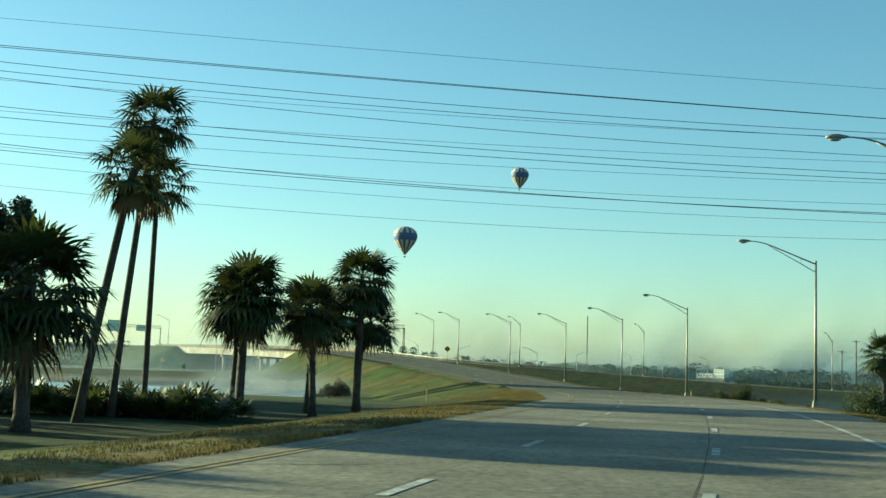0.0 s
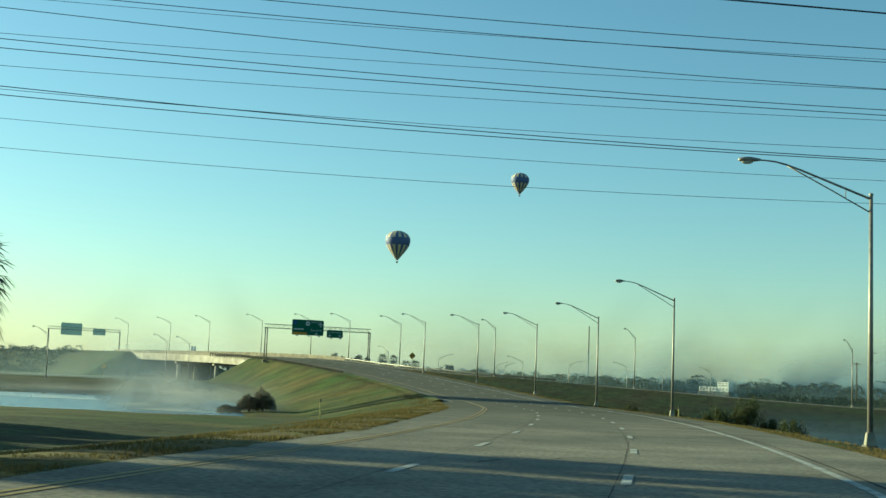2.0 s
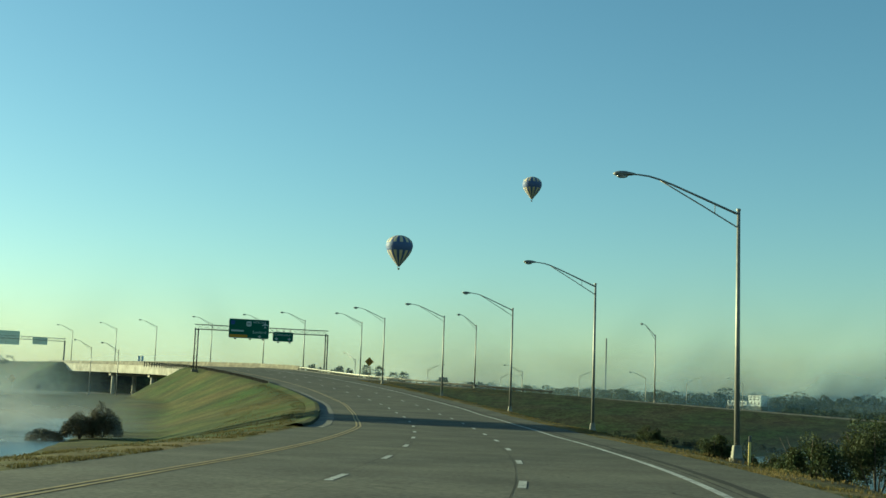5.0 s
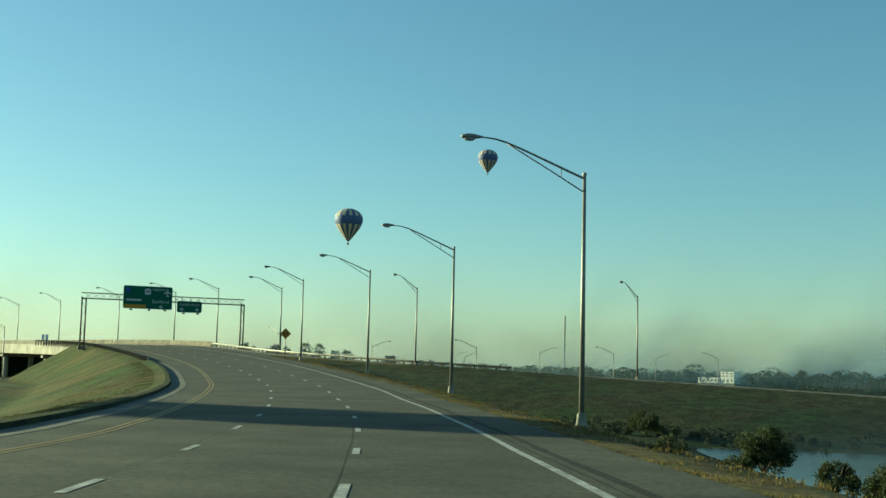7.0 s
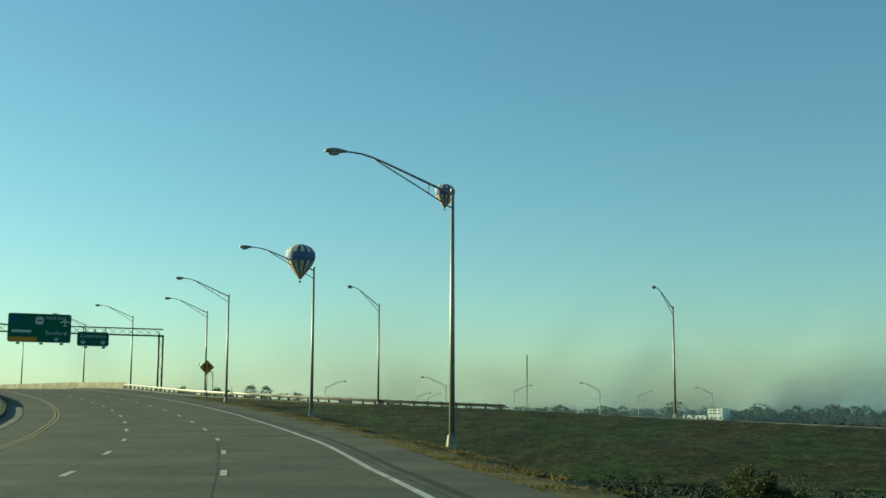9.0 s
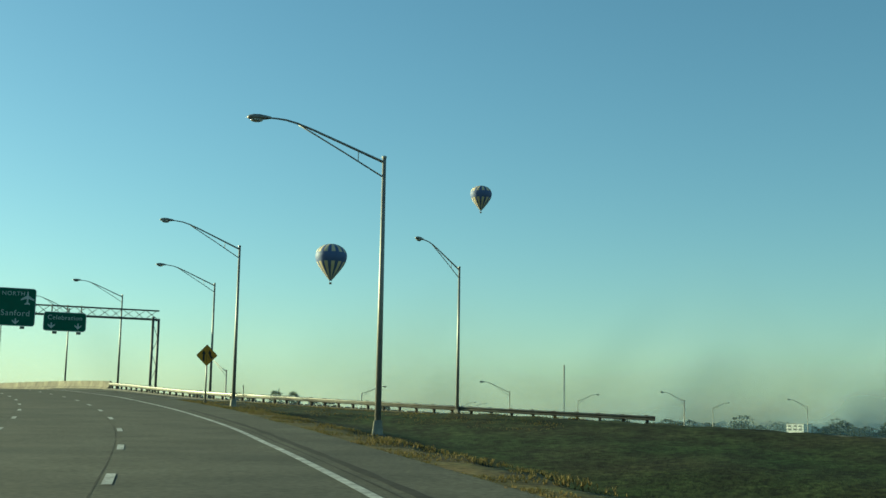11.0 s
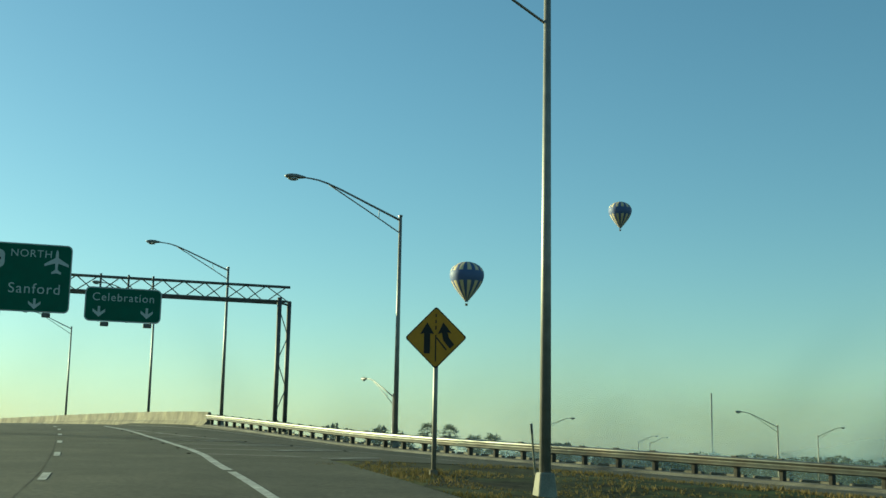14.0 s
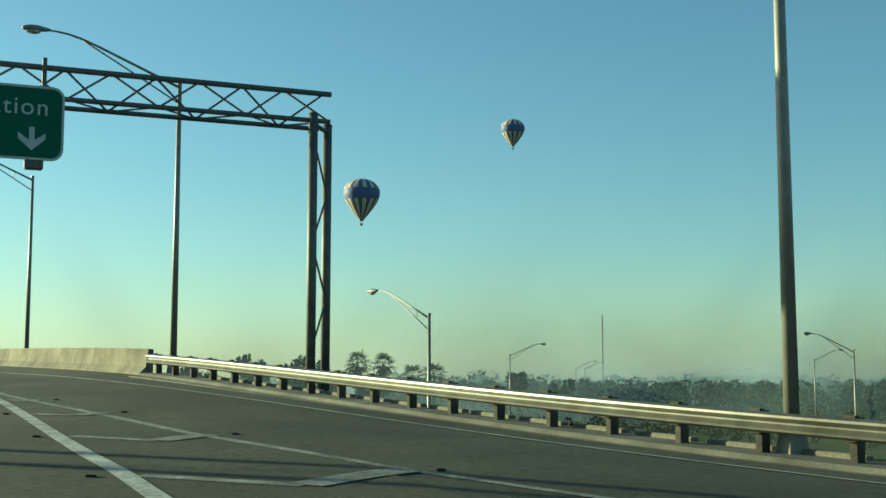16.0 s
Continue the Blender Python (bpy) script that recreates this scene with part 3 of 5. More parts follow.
seal_strip(-0.35, 60, 270, 0.05, 4.0, "thin dark seam beside the edge line")


def build_cracks():
    """Short ragged cracks across the lanes."""
    rng = random.Random(3)
    for k in range(46):
        y = rng.uniform(8, 300)
        i = int(np.abs(EDGE[:, 1] - y).argmin())
        c = EDGE[i]
        off = rng.uniform(-1.5, 11.0)
        n = rng.randint(5, 12)
        ang = rng.choice((0.1, 1.4, 1.5, 1.6, 0.3)) + rng.uniform(-0.3, 0.3)
        p = np.array([c[0] - off, c[1]])
        left, right = [], []
        for _ in range(n):
            d = np.array([math.cos(ang), math.sin(ang)])
            w = rng.uniform(0.008, 0.03)
            q = np.array([-d[1], d[0]]) * w
            left.append(p + q), right.append(p - q)
            p = p + d * rng.uniform(0.15, 0.4)
            ang += rng.uniform(-0.5, 0.5)
        tagged(new("road_crack", ribbon(with_z(np.array(left), 0.006), with_z(np.array(right), 0.006), SEAL, "road_crack")), "ragged dark crack in the asphalt", "road seam",
               group="road cracks", kind="structure")


build_cracks()


def strip(name, pts, width, mat, label, lift=0.01):
    """A painted strip over the merge: points (x, y); its height follows the paving below."""
    c = smooth_line(pts, 0.5, 0.4) if len(pts) > 2 else np.array([np.array(pts[0]) + (np.array(pts[1]) - np.array(pts[0])) * u for u in np.linspace(0, 1, 16)])
    a, b = offset(c, width / 2), offset(c, -width / 2)
    a, b = (np.c_[p, merge_z(p[:, 0], p[:, 1]) + lift] for p in (a, b))
    return tagged(new(name, ribbon(a, b, mat, name)), label, "road marking", kind="structure")


def build_gore():
    gore_line = [(-23.2, 332.6), (-22.0, 330.0), (-17.3, 320.7), (-15.3, 317.3), (-13.6, 314.5), (-11.3, 310.5), (-9.9, 308.5), (-8.5, 306.5), (-7.0, 304.8), (-5.2, 302.8),
                 (-3.7, 301.2), (-2.0, 299.5), (1.4, 296.0)]
    strip("gore_line", gore_line, 0.17, FAINT_LINE, "worn white line beside the joining lane", 0.006)
    main_line = [(-24.0, 334.4), (-21.8, 329.6), (-16.2, 317.3), (-14.4, 313.2), (-13.1, 310.2), (-12.0, 307.7), (-11.2, 306.0), (-10.2, 303.6), (-7.26, 296.9), (-5.70, 293.1), (-4.95, 291.0), (-4.05, 288.5), (-3.09, 286.0)]
    strip("gore_line", main_line, 0.21, WHITE_LINE, "broad worn white line at the lane edge", 0.008)
    outer = RAMP[(RAMP[:, 1] > 286) & (RAMP[:, 1] < 352)]
    rows = [offset(outer, d)[:, :2] for d in (2.96, 2.84)]
    rows = [np.c_[p, merge_z(p[:, 0], p[:, 1]) + 0.012] for p in rows]
    tagged(new("edge_line_white", ribbon(rows[0], rows[1], WHITE_LINE, "edge_line_white")), "thin white line along the slip road", "road marking", kind="structure")
    bars = (((-17.0, 319.4), (-16.5, 319.0), (-16.2, 319.1)), ((-14.9, 314.8), (-14.1, 314.4), (-13.8, 315.1)), ((-12.9, 310.2), (-11.6, 309.5), (-11.1, 310.4)),
            ((-10.9, 305.6), (-9.2, 304.8), (-8.3, 306.2)), ((-9.15, 301.6), (-6.9, 300.9), (-5.9, 303.3)), ((-7.4, 297.7), (-4.7, 297.2), (-3.5, 300.5)),
            ((-5.9, 293.9), (-2.1, 293.1), (-1.2, 295.0)))
    for bar in bars:
        strip("chevron", bar[:2], 0.22, FAINT_LINE, "worn white chevron bar between the lanes", 0.006)
        if len(bar) > 2:
            strip("chevron", bar[1:], 0.42, FAINT_LINE, "worn white chevron bar between the lanes", 0.010)
    strip("crack_seal", [(-4.9, 291.8), (-3.2, 291.7), (-1.7, 291.9), (2.0, 293.6)], 0.12, SEAL, "dark seam where the paving changes")
    # raised pavement markers
    me = None
    for x, y in [(bar[0][0] - 0.45, bar[0][1] - 0.1) for bar in bars] + [(bar[2][0] + 0.35, bar[2][1] + 0.1) for bar in bars[:6]]:
        z = float(merge_z(np.array([x]), np.array([y]))[0])
        ob = part("road_stud", box((0.11, 0.10, 0.025), (0, 0, 0.012), bevel=0.01), SEAL) if me is None else part("road_stud", me, None)
        me = ob.data
        ob.matrix_world = pose(x, y, z, 0, 0, 20)
        tagged(ob, "small low road stud on the asphalt", "road stud", "road studs")


DASH_STEP, DASH_LEN, DASH_PHASE = 9.92, 2.3, 2.2


def build_dashes():
    s = np.r_[0, np.cumsum(np.linalg.norm(np.diff(EDGE, axis=0), axis=1))]
    for off in (B_OFF, A_OFF):  # two rows
        c = offset(EDGE, off)
        for k in range(6, 58):
            s0 = 20 + DASH_PHASE + k * DASH_STEP
            seg = np.array([[np.interp(s0 + u, s, c[:, 0]), np.interp(s0 + u, s, c[:, 1])] for u in np.linspace(0, DASH_LEN, 4)])
            if seg[0, 1] > 400:
                break
            a, b = with_z(offset(seg, 0.08), 0.008), with_z(offset(seg, -0.08), 0.008)
            tagged(new("lane_dash", ribbon(a, b, WHITE_LINE, "lane_dash")), "short worn white lane dash", "road marking",
                   group="lane dashes", kind="structure")


build_dashes()
build_gore()


def build_water():
    for name, x0, x1, y0, y1, z, label in (("lake", -185, 2, 128, 262, -2.75, "still blue lake water under morning mist"),
                                           ("roadside_pond", 36, 125, 30, 225, -2.6, "narrow misty pond water beside the road")):
        n = 24
        verts = [(x0 + (x1 - x0) * i / n, y0 + (y1 - y0) * j / n, z) for j in range(n + 1) for i in range(n + 1)]
        faces = [(j * (n + 1) + i, j * (n + 1) + i + 1, (j + 1) * (n + 1) + i + 1, (j + 1) * (n + 1) + i) for j in range(n) for i in range(n)]
        tagged(new(name, mesh_from(name, verts, faces, WATER if name == "lake" else POND_WATER)), label, "water", kind="structure")


build_water()


# ==== bridge, parapets, guardrails ====


def wall_strip(name, line, z, prof, mat, parent, label=""):
    """A profile (offset to the left, height) swept along a line with heights z."""
    w = len(prof)
    rows = [offset(line, d) for d, _ in prof]
    verts = [(rows[j][i][0], rows[j][i][1], z[i] + prof[j][1]) for i in range(len(line)) for j in range(w)]
    faces = [(i * w + j, i * w + (j + 1) % w, (i + 1) * w + (j + 1) % w, (i + 1) * w + j) for i in range(len(line) - 1) for j in range(w)]
    faces += [tuple(range(w))[::-1], tuple((len(line) - 1) * w + j for j in range(w))]
    return part(name, mesh_from(name, verts, faces, mat), mat, parent, label)


def build_bridge():
    bridge = thing("bridge", pose(0, 0, 0), "pale concrete road bridge with girders on columns", "bridge", kind="structure")
    line = offset(stretch(EDGE, BRIDGE_Y[0] - 6, BRIDGE_Y[1] + 8), 13.2)
    z = road_z(line[:, 1])
    # deck slab
    right = offset(stretch(EDGE, BRIDGE_Y[0] - 6, BRIDGE_Y[1] + 8), -6.0)
    verts, faces = [], []
    for i in range(len(line)):
        for p in (line[i], right[i]):
            verts += [(p[0], p[1], z[i] - 0.03), (p[0], p[1], z[i] - 0.3)]
    for i in range(len(line) - 1):
        a, b = 4 * i, 4 * (i + 1)
        faces += [(a, a + 2, b + 2, b), (a + 1, b + 1, b + 3, a + 3), (a, b, b + 1, a + 1), (a + 2, a + 3, b + 3, b + 2)]
    part("deck", mesh_from("deck", verts, faces, PALE_CONCRETE), PALE_CONCRETE, bridge)
    for d in (1.15, -5.5, -11.5, -17.0):
        wall_strip("girder", offset(line, d - 1.0), z, [(0, -0.3), (0, -2.2), (0.35, -2.2), (0.35, -0.3)], PALE_CONCRETE, bridge)
    wall_strip("parapet", line, z, [(0.1, -0.35), (0.1, 0.34), (0.4, 0.34), (0.55, -0.35)], CONCRETE, bridge, "sunlit concrete parapet")
    n = len(line)
    for f in (0.14, 0.40, 0.64, 0.88):
        i = int(f * n)
        t = Vector((*(line[min(i + 1, n - 1)] - line[i - 1]), 0)).normalized()
        nrm = Vector((t.y, -t.x, 0))
        ang = math.degrees(math.atan2(nrm.y, nrm.x))
        base = Vector((*line[i], 0))
        part("pier_cap", box((18, 1.2, 1.0), (9.2, 0, 0), pose(base.x, base.y, z[i] - 2.4, 0, 0, ang), 0.05), PALE_CONCRETE, bridge)
        for u in (1.2, 6.4, 11.6, 16.8):
            p = base + nrm * u
            gz = -1.5
            part("column", tube([(p.x, p.y, gz), (p.x, p.y, z[i] - 2.9)], 0.5, 14), PALE_CONCRETE, bridge, smooth=True)
    for i, s in ((2, -1), (n - 3, 1)):
        t = Vector((*(line[i + 1] - line[i - 1]), 0)).normalized()
        nrm = Vector((t.y, -t.x, 0))
        ang = math.degrees(math.atan2(nrm.y, nrm.x))
        base = Vector((*line[i], 0)) + nrm * 9.0
        part("abutment", box((20, 1.4, 9.0), (0, 0, 0), pose(base.x, base.y, z[i] - 4.8, 0, 0, ang), 0.05), PALE_CONCRETE, bridge)
    # wing walls that hold the banks at both ends
    for i, s in ((3, -1), (n - 4, 1)):
        t = Vector((*(line[i + 1] - line[i - 1]), 0)).normalized()
        ang = math.degrees(math.atan2(t.y, t.x))
        base = Vector((*line[i], 0)) + t * s * 3.5
        part("wing_wall", box((9.0, 0.5, 3.2), (0, 0, 0), pose(base.x, base.y, z[i] - 1.7, 0, 0, ang), 0.04), PALE_CONCRETE, bridge)


build_bridge()


def build_parapet():
    """Right-hand parapet, in lengths with open joints, each leaning barrier face towards the road."""
    line = RAMP[(RAMP[:, 1] > 333.2) & (RAMP[:, 1] < 456)]
    ob = thing("bridge_parapet", pose(0, 0, 0), "long sunlit stained concrete parapet on the bridge", "barrier", kind="structure")
    prof = [(0.55, -0.3), (1.0, -0.3), (1.0, 0.06), (0.8, 0.26), (0.72, 0.84), (0.55, 0.84)]
    k = 0
    step = 12
    while k < len(line) - 2:
        seg = line[k:k + step + 1].copy()
        t = seg[-1] - seg[-2]
        seg[-1] -= t / np.linalg.norm(t) * 0.03
        wall_strip("panel", seg, seg[:, 2], prof, PARAPET, ob)
        k += step


build_parapet()


def w_beam(name, line, z, parent, face=1):
    """A rolled two-wave rail, its face to the left of the line when face is 1."""
    p = [(0.0, 0.40), (0.02, 0.405), (0.075, 0.435), (0.08, 0.47), (0.03, 0.51), (0.0, 0.535), (0.0, 0.56), (0.03, 0.585), (0.08, 0.625), (0.075, 0.66), (0.02, 0.69), (0.0, 0.695)]
    prof = [(face * a, b) for a, b in p] + [(face * (a - 0.012), b) for a, b in p[::-1]]
    ob = wall_strip(name, line, z, prof, RAIL_STEEL, parent)
    ob.data.shade_smooth()
    ob.data.set_sharp_from_angle(angle=radians(50))
    return ob


def build_guardrail(line, label, face=1, spacing=1.55, start=0):
    s = np.r_[0, np.cumsum(np.linalg.norm(np.diff(line[:, :2], axis=0), axis=1))]
    rail = thing("guardrail", pose(0, 0, 0), label, "guardrail")
    step = 4
    for k in range(0, len(line) - 1, step):
        seg = line[k:k + step + 1]
        if len(seg) > 1:
            w_beam("rail", seg, seg[:, 2], rail, face)
    post_me = block_me = None
    for q in np.arange(0.6, s[-1] - 0.3, spacing):
        x, y, z = (np.interp(q, s, line[:, i]) for i in range(3))
        x2, y2 = (np.interp(q + 0.5, s, line[:, i]) for i in range(2))
        ang = math.degrees(math.atan2(y2 - y, x2 - x))
        if post_me is None:
            a = part("post", box((0.125, 0.18, 1.02), (0, -0.18 * face, 0.19), bevel=0.010), POST_WOOD, rail, "dark weathered timber post")
            post_me = a.data
            c = part("blockout", box((0.19, 0.10, 0.35), (0, -0.06 * face, 0.555), bevel=0.006), POST_WOOD, rail)
            block_me = c.data
        else:
            a, c = part("post", post_me, None, rail), part("blockout", block_me, None, rail)
        a.matrix_world = c.matrix_world = pose(x, y, z, 0, 0, ang)
    return rail


ramp_rail = offset(RAMP[(RAMP[:, 1] > 283.3) & (RAMP[:, 1] < 333.6)], 1.05)
build_guardrail(ramp_rail, "dull galvanised steel guardrail on short posts beside the slip road")
left_rail = with_z(offset(stretch(EDGE, 264, 370), 14.6), -0.28)
build_guardrail(left_rail, "galvanised steel guardrail along the kerb above the grass slope", face=-1)

# ==== street lamps ====


LAMP_BASE = material("lamp_base", (0.26, 0.24, 0.19), 0.9, spread=0.2, scale=3, fine=0.15)


def build_lamp():
    """A lamp whose arm reaches along -x. Pole top at 9.9 m, head at 11.6 m."""
    lamp = thing("street_lamp", pose(0, 0, 0), "tall grey metal street lamp with a truss arm", "street lamp", "street lamps along the road")
    bm = bmesh.new()
    g = bmesh.ops.create_cone(bm, cap_ends=True, segments=4, radius1=0.29, radius2=0.20, depth=0.55)
    bmesh.ops.rotate(bm, verts=g["verts"], matrix=Matrix.Rotation(radians(45), 3, 'Z'))
    bmesh.ops.translate(bm, verts=g["verts"], vec=(0, 0, 0.22))
    bmesh.ops.bevel(bm, geom=list(bm.edges), offset=0.02, segments=1, affect='EDGES')
    part("base", bm, LAMP_BASE, lamp, "pale square lamp base")
    part("footing", tube([(0, 0, -1.3), (0, 0, 0.0)], 0.3, 10), CONCRETE, lamp, "round concrete footing")
    part("pole", tube([(0, 0, 0.4), (0, 0, 5), (0, 0, 9.95)], [0.115, 0.095, 0.07], 12), STEEL, lamp, smooth=True)
    part("cap", tube([(0, 0, 9.94), (0, 0, 10.0), (0, 0, 10.03)], [0.09, 0.09, 0.03], 12), STEEL, lamp)
    upper = [(-0.05, 0, 9.8), (-1.5, 0, 10.42), (-2.6, 0, 10.89), (-3.2, 0, 11.12), (-3.6, 0, 11.23), (-4.0, 0, 11.28), (-4.3, 0, 11.29)]
    lower = [(-0.05, 0, 9.25), (-1.4, 0, 10.06), (-2.5, 0, 10.70), (-3.15, 0, 11.07)]
    arm = part("arm", tube(upper, [0.05, 0.045, 0.042, 0.04, 0.035, 0.033, 0.03], 8), STEEL, lamp, smooth=True)
    part("brace", tube(lower, 0.028, 8), STEEL, arm, smooth=True)
    part("strut", tube([(-0.95, 0, 9.80), (-0.95, 0, 10.18)], 0.018, 6), STEEL, arm)
    # cobra head
    bm = bmesh.new()
    rings = []
    for u, w, h0, h1 in ((0.0, 0.05, -0.03, 0.05), (0.18, 0.10, -0.06, 0.09), (0.40, 0.15, -0.08, 0.13), (0.62, 0.16, -0.09, 0.13), (0.80, 0.12, -0.07, 0.09), (0.88, 0.05, -0.03, 0.04)):
        r = []
        for a in range(12):
            c, s = math.cos(2 * math.pi * a / 12), math.sin(2 * math.pi * a / 12)
            r.append(bm.verts.new((-4.15 - u, w * c, 11.29 + (h1 * s if s > 0 else -h0 * s))))
        rings.append(r)
    for a, b in zip(rings, rings[1:]):
        for k in range(12):
            bm.faces.new((a[k], b[k], b[(k + 1) % 12], a[(k + 1) % 12]))
    bm.faces.new(rings[0]), bm.faces.new(rings[-1][::-1])
    head = part("lamp_head", bm, STEEL, lamp, "grey cobra-head lamp housing", smooth=True)
    bm = bmesh.new()
    g = bmesh.ops.create_uvsphere(bm, u_segments=14, v_segments=8, radius=1)
    bmesh.ops.scale(bm, vec=(0.24, 0.13, 0.10), verts=g["verts"])
    bmesh.ops.translate(bm, vec=(-4.68, 0, 11.215), verts=g["verts"])
    part("lens", bm, GLASS, head, "clear glass lamp lens", smooth=True)
    return lamp


LAMP = build_lamp()
# (x, y, height against the first one)
MAIN_LAMPS = [(20.2, 24.5, 1.0), (24.75, 53.6, 0.973), (28.76, 88.0, 0.957), (30.27, 144.4, 0.982), (27.48, 180.2, 1.004), (22.29, 215.1, 0.998),
              (14.12, 250.9, 1.006), (3.60, 283.7, 1.012)]
RAMP_LAMPS = [(77.0, 250.0, 0.992), (43.9, 275.8, 0.992), (17.58, 289.7, 1.012), (-2.88, 311.1, 0.994), (-16.45, 333.5, 0.976), (-28.6, 356.0, 0.975),
              (-45.8, 381.5, 0.992), (-66.0, 407.0, 0.992), (-83.5, 430.0, 0.992), (-103.0, 451.0, 0.992)]
# lamps whose arm is not square to the road, in degrees
ARM_TURN = {(14.12, 250.9): 12, (-2.88, 311.1): 14, (-16.45, 333.5): 8}


def place_lamps():
    first = True
    for line, places in ((EDGE, MAIN_LAMPS), (RAMP, RAMP_LAMPS)):
        for x, y, tall in places:
            i = int(((line[:, 0] - x) ** 2 + (line[:, 1] - y) ** 2).argmin())
            t = line[min(i + 3, len(line) - 1), :2] - line[max(i - 3, 0), :2]
            ang = math.degrees(math.atan2(t[1], t[0])) - 90
            z = float(road_z(line[i, 1])) - 0.2 if line is EDGE else float(line[i, 2])
            if line is RAMP:
                z -= 0.04
            ang -= ARM_TURN.get((x, y), 0)
            m = pose(x, y, z, 0, 0, ang)
            m = m @ Matrix.Diagonal((1, 1, tall, 1))
            if first:
                LAMP.matrix_world = m
                first = False
            else:
                copy_thing(LAMP, m)


place_lamps()

# ==== sign gantry ====


def text_mesh(body, size, name="lettering"):
    cu = bpy.data.curves.new(name, 'FONT')
    cu.body, cu.size, cu.extrude = body, size, 0.004
    cu.space_character = 1.12
    cu.align_x, cu.align_y = 'CENTER', 'CENTER'
    ob = bpy.data.objects.new(name, cu)
    scene.collection.objects.link(ob)
    me = bpy.data.meshes.new_from_object(ob.evaluated_get(bpy.context.evaluated_depsgraph_get()))
    bpy.data.objects.remove(ob)
    return me


def rounded_panel(w, h, r, depth=0.05, n=6):
    bm = bmesh.new()
    pts = []
    for cx, cy, a0 in ((w / 2 - r, h / 2 - r, 0), (-w / 2 + r, h / 2 - r, 90), (-w / 2 + r, -h / 2 + r, 180), (w / 2 - r, -h / 2 + r, 270)):
        for k in range(n + 1):
            a = radians(a0 + 90 * k / n)
            pts.append((cx + r * math.cos(a), cy + r * math.sin(a)))
    f = bm.faces.new([bm.verts.new((x, y, 0)) for x, y in pts])
    g = bmesh.ops.extrude_face_region(bm, geom=[f])
    bmesh.ops.translate(bm, vec=(0, 0, depth), verts=[v for v in g["geom"] if isinstance(v, bmesh.types.BMVert)])
    bmesh.ops.recalc_face_normals(bm, faces=bm.faces)
    return bm


def flat(points, depth=0.006):
    bm = bmesh.new()
    f = bm.faces.new([bm.verts.new((x, y, 0)) for x, y in points])
    g = bmesh.ops.extrude_face_region(bm, geom=[f])
    bmesh.ops.translate(bm, vec=(0, 0, depth), verts=[v for v in g["geom"] if isinstance(v, bmesh.types.BMVert)])
    bmesh.ops.recalc_face_normals(bm, faces=bm.faces)
    return bm


def down_arrow(s):
    return [(-0.1 * s, 0.5 * s), (0.1 * s, 0.5 * s), (0.1 * s, 0.0), (0.5 * s, 0.28 * s), (0.5 * s, 0.05 * s), (0, -0.4 * s), (-0.5 * s, 0.05 * s), (-0.5 * s, 0.28 * s), (-0.1 * s, 0.0)]


def plane_symbol(s):
    half = [(0, 1.0), (0.10, 0.85), (0.12, 0.35), (0.95, -0.18), (0.95, -0.38), (0.12, -0.10), (0.09, -0.62), (0.38, -0.84), (0.38, -1.0), (0, -0.9)]
    return [(a * s, b * s) for a, b in half] + [(-a * s, b * s) for a, b in half[-2:0:-1]]


SIGN_BACK = material("sign_back", (0.45, 0.58, 0.45), 0.6, spread=0.1, scale=1)


def sign_panel(name, w, h, m, label, group="", back=False):
    sign = thing(name, m, label, "road sign", group)
    part("border", rounded_panel(w, h, 0.28, 0.04), SIGN_WHITE if not back else SIGN_BACK, sign, "thin white border")
    face = part("face", rounded_panel(w - 0.12, h - 0.12, 0.23, 0.052), SIGN_GREEN if not back else SIGN_BACK, sign)
    return sign, face


def put(sign, bm, mat, x, y, name, label=""):
    ob = part(name, bm, mat, sign, label)
    if not ob.data.materials:
        ob.data.materials.append(mat)
    ob.location = (x, y, 0.056)
    return ob


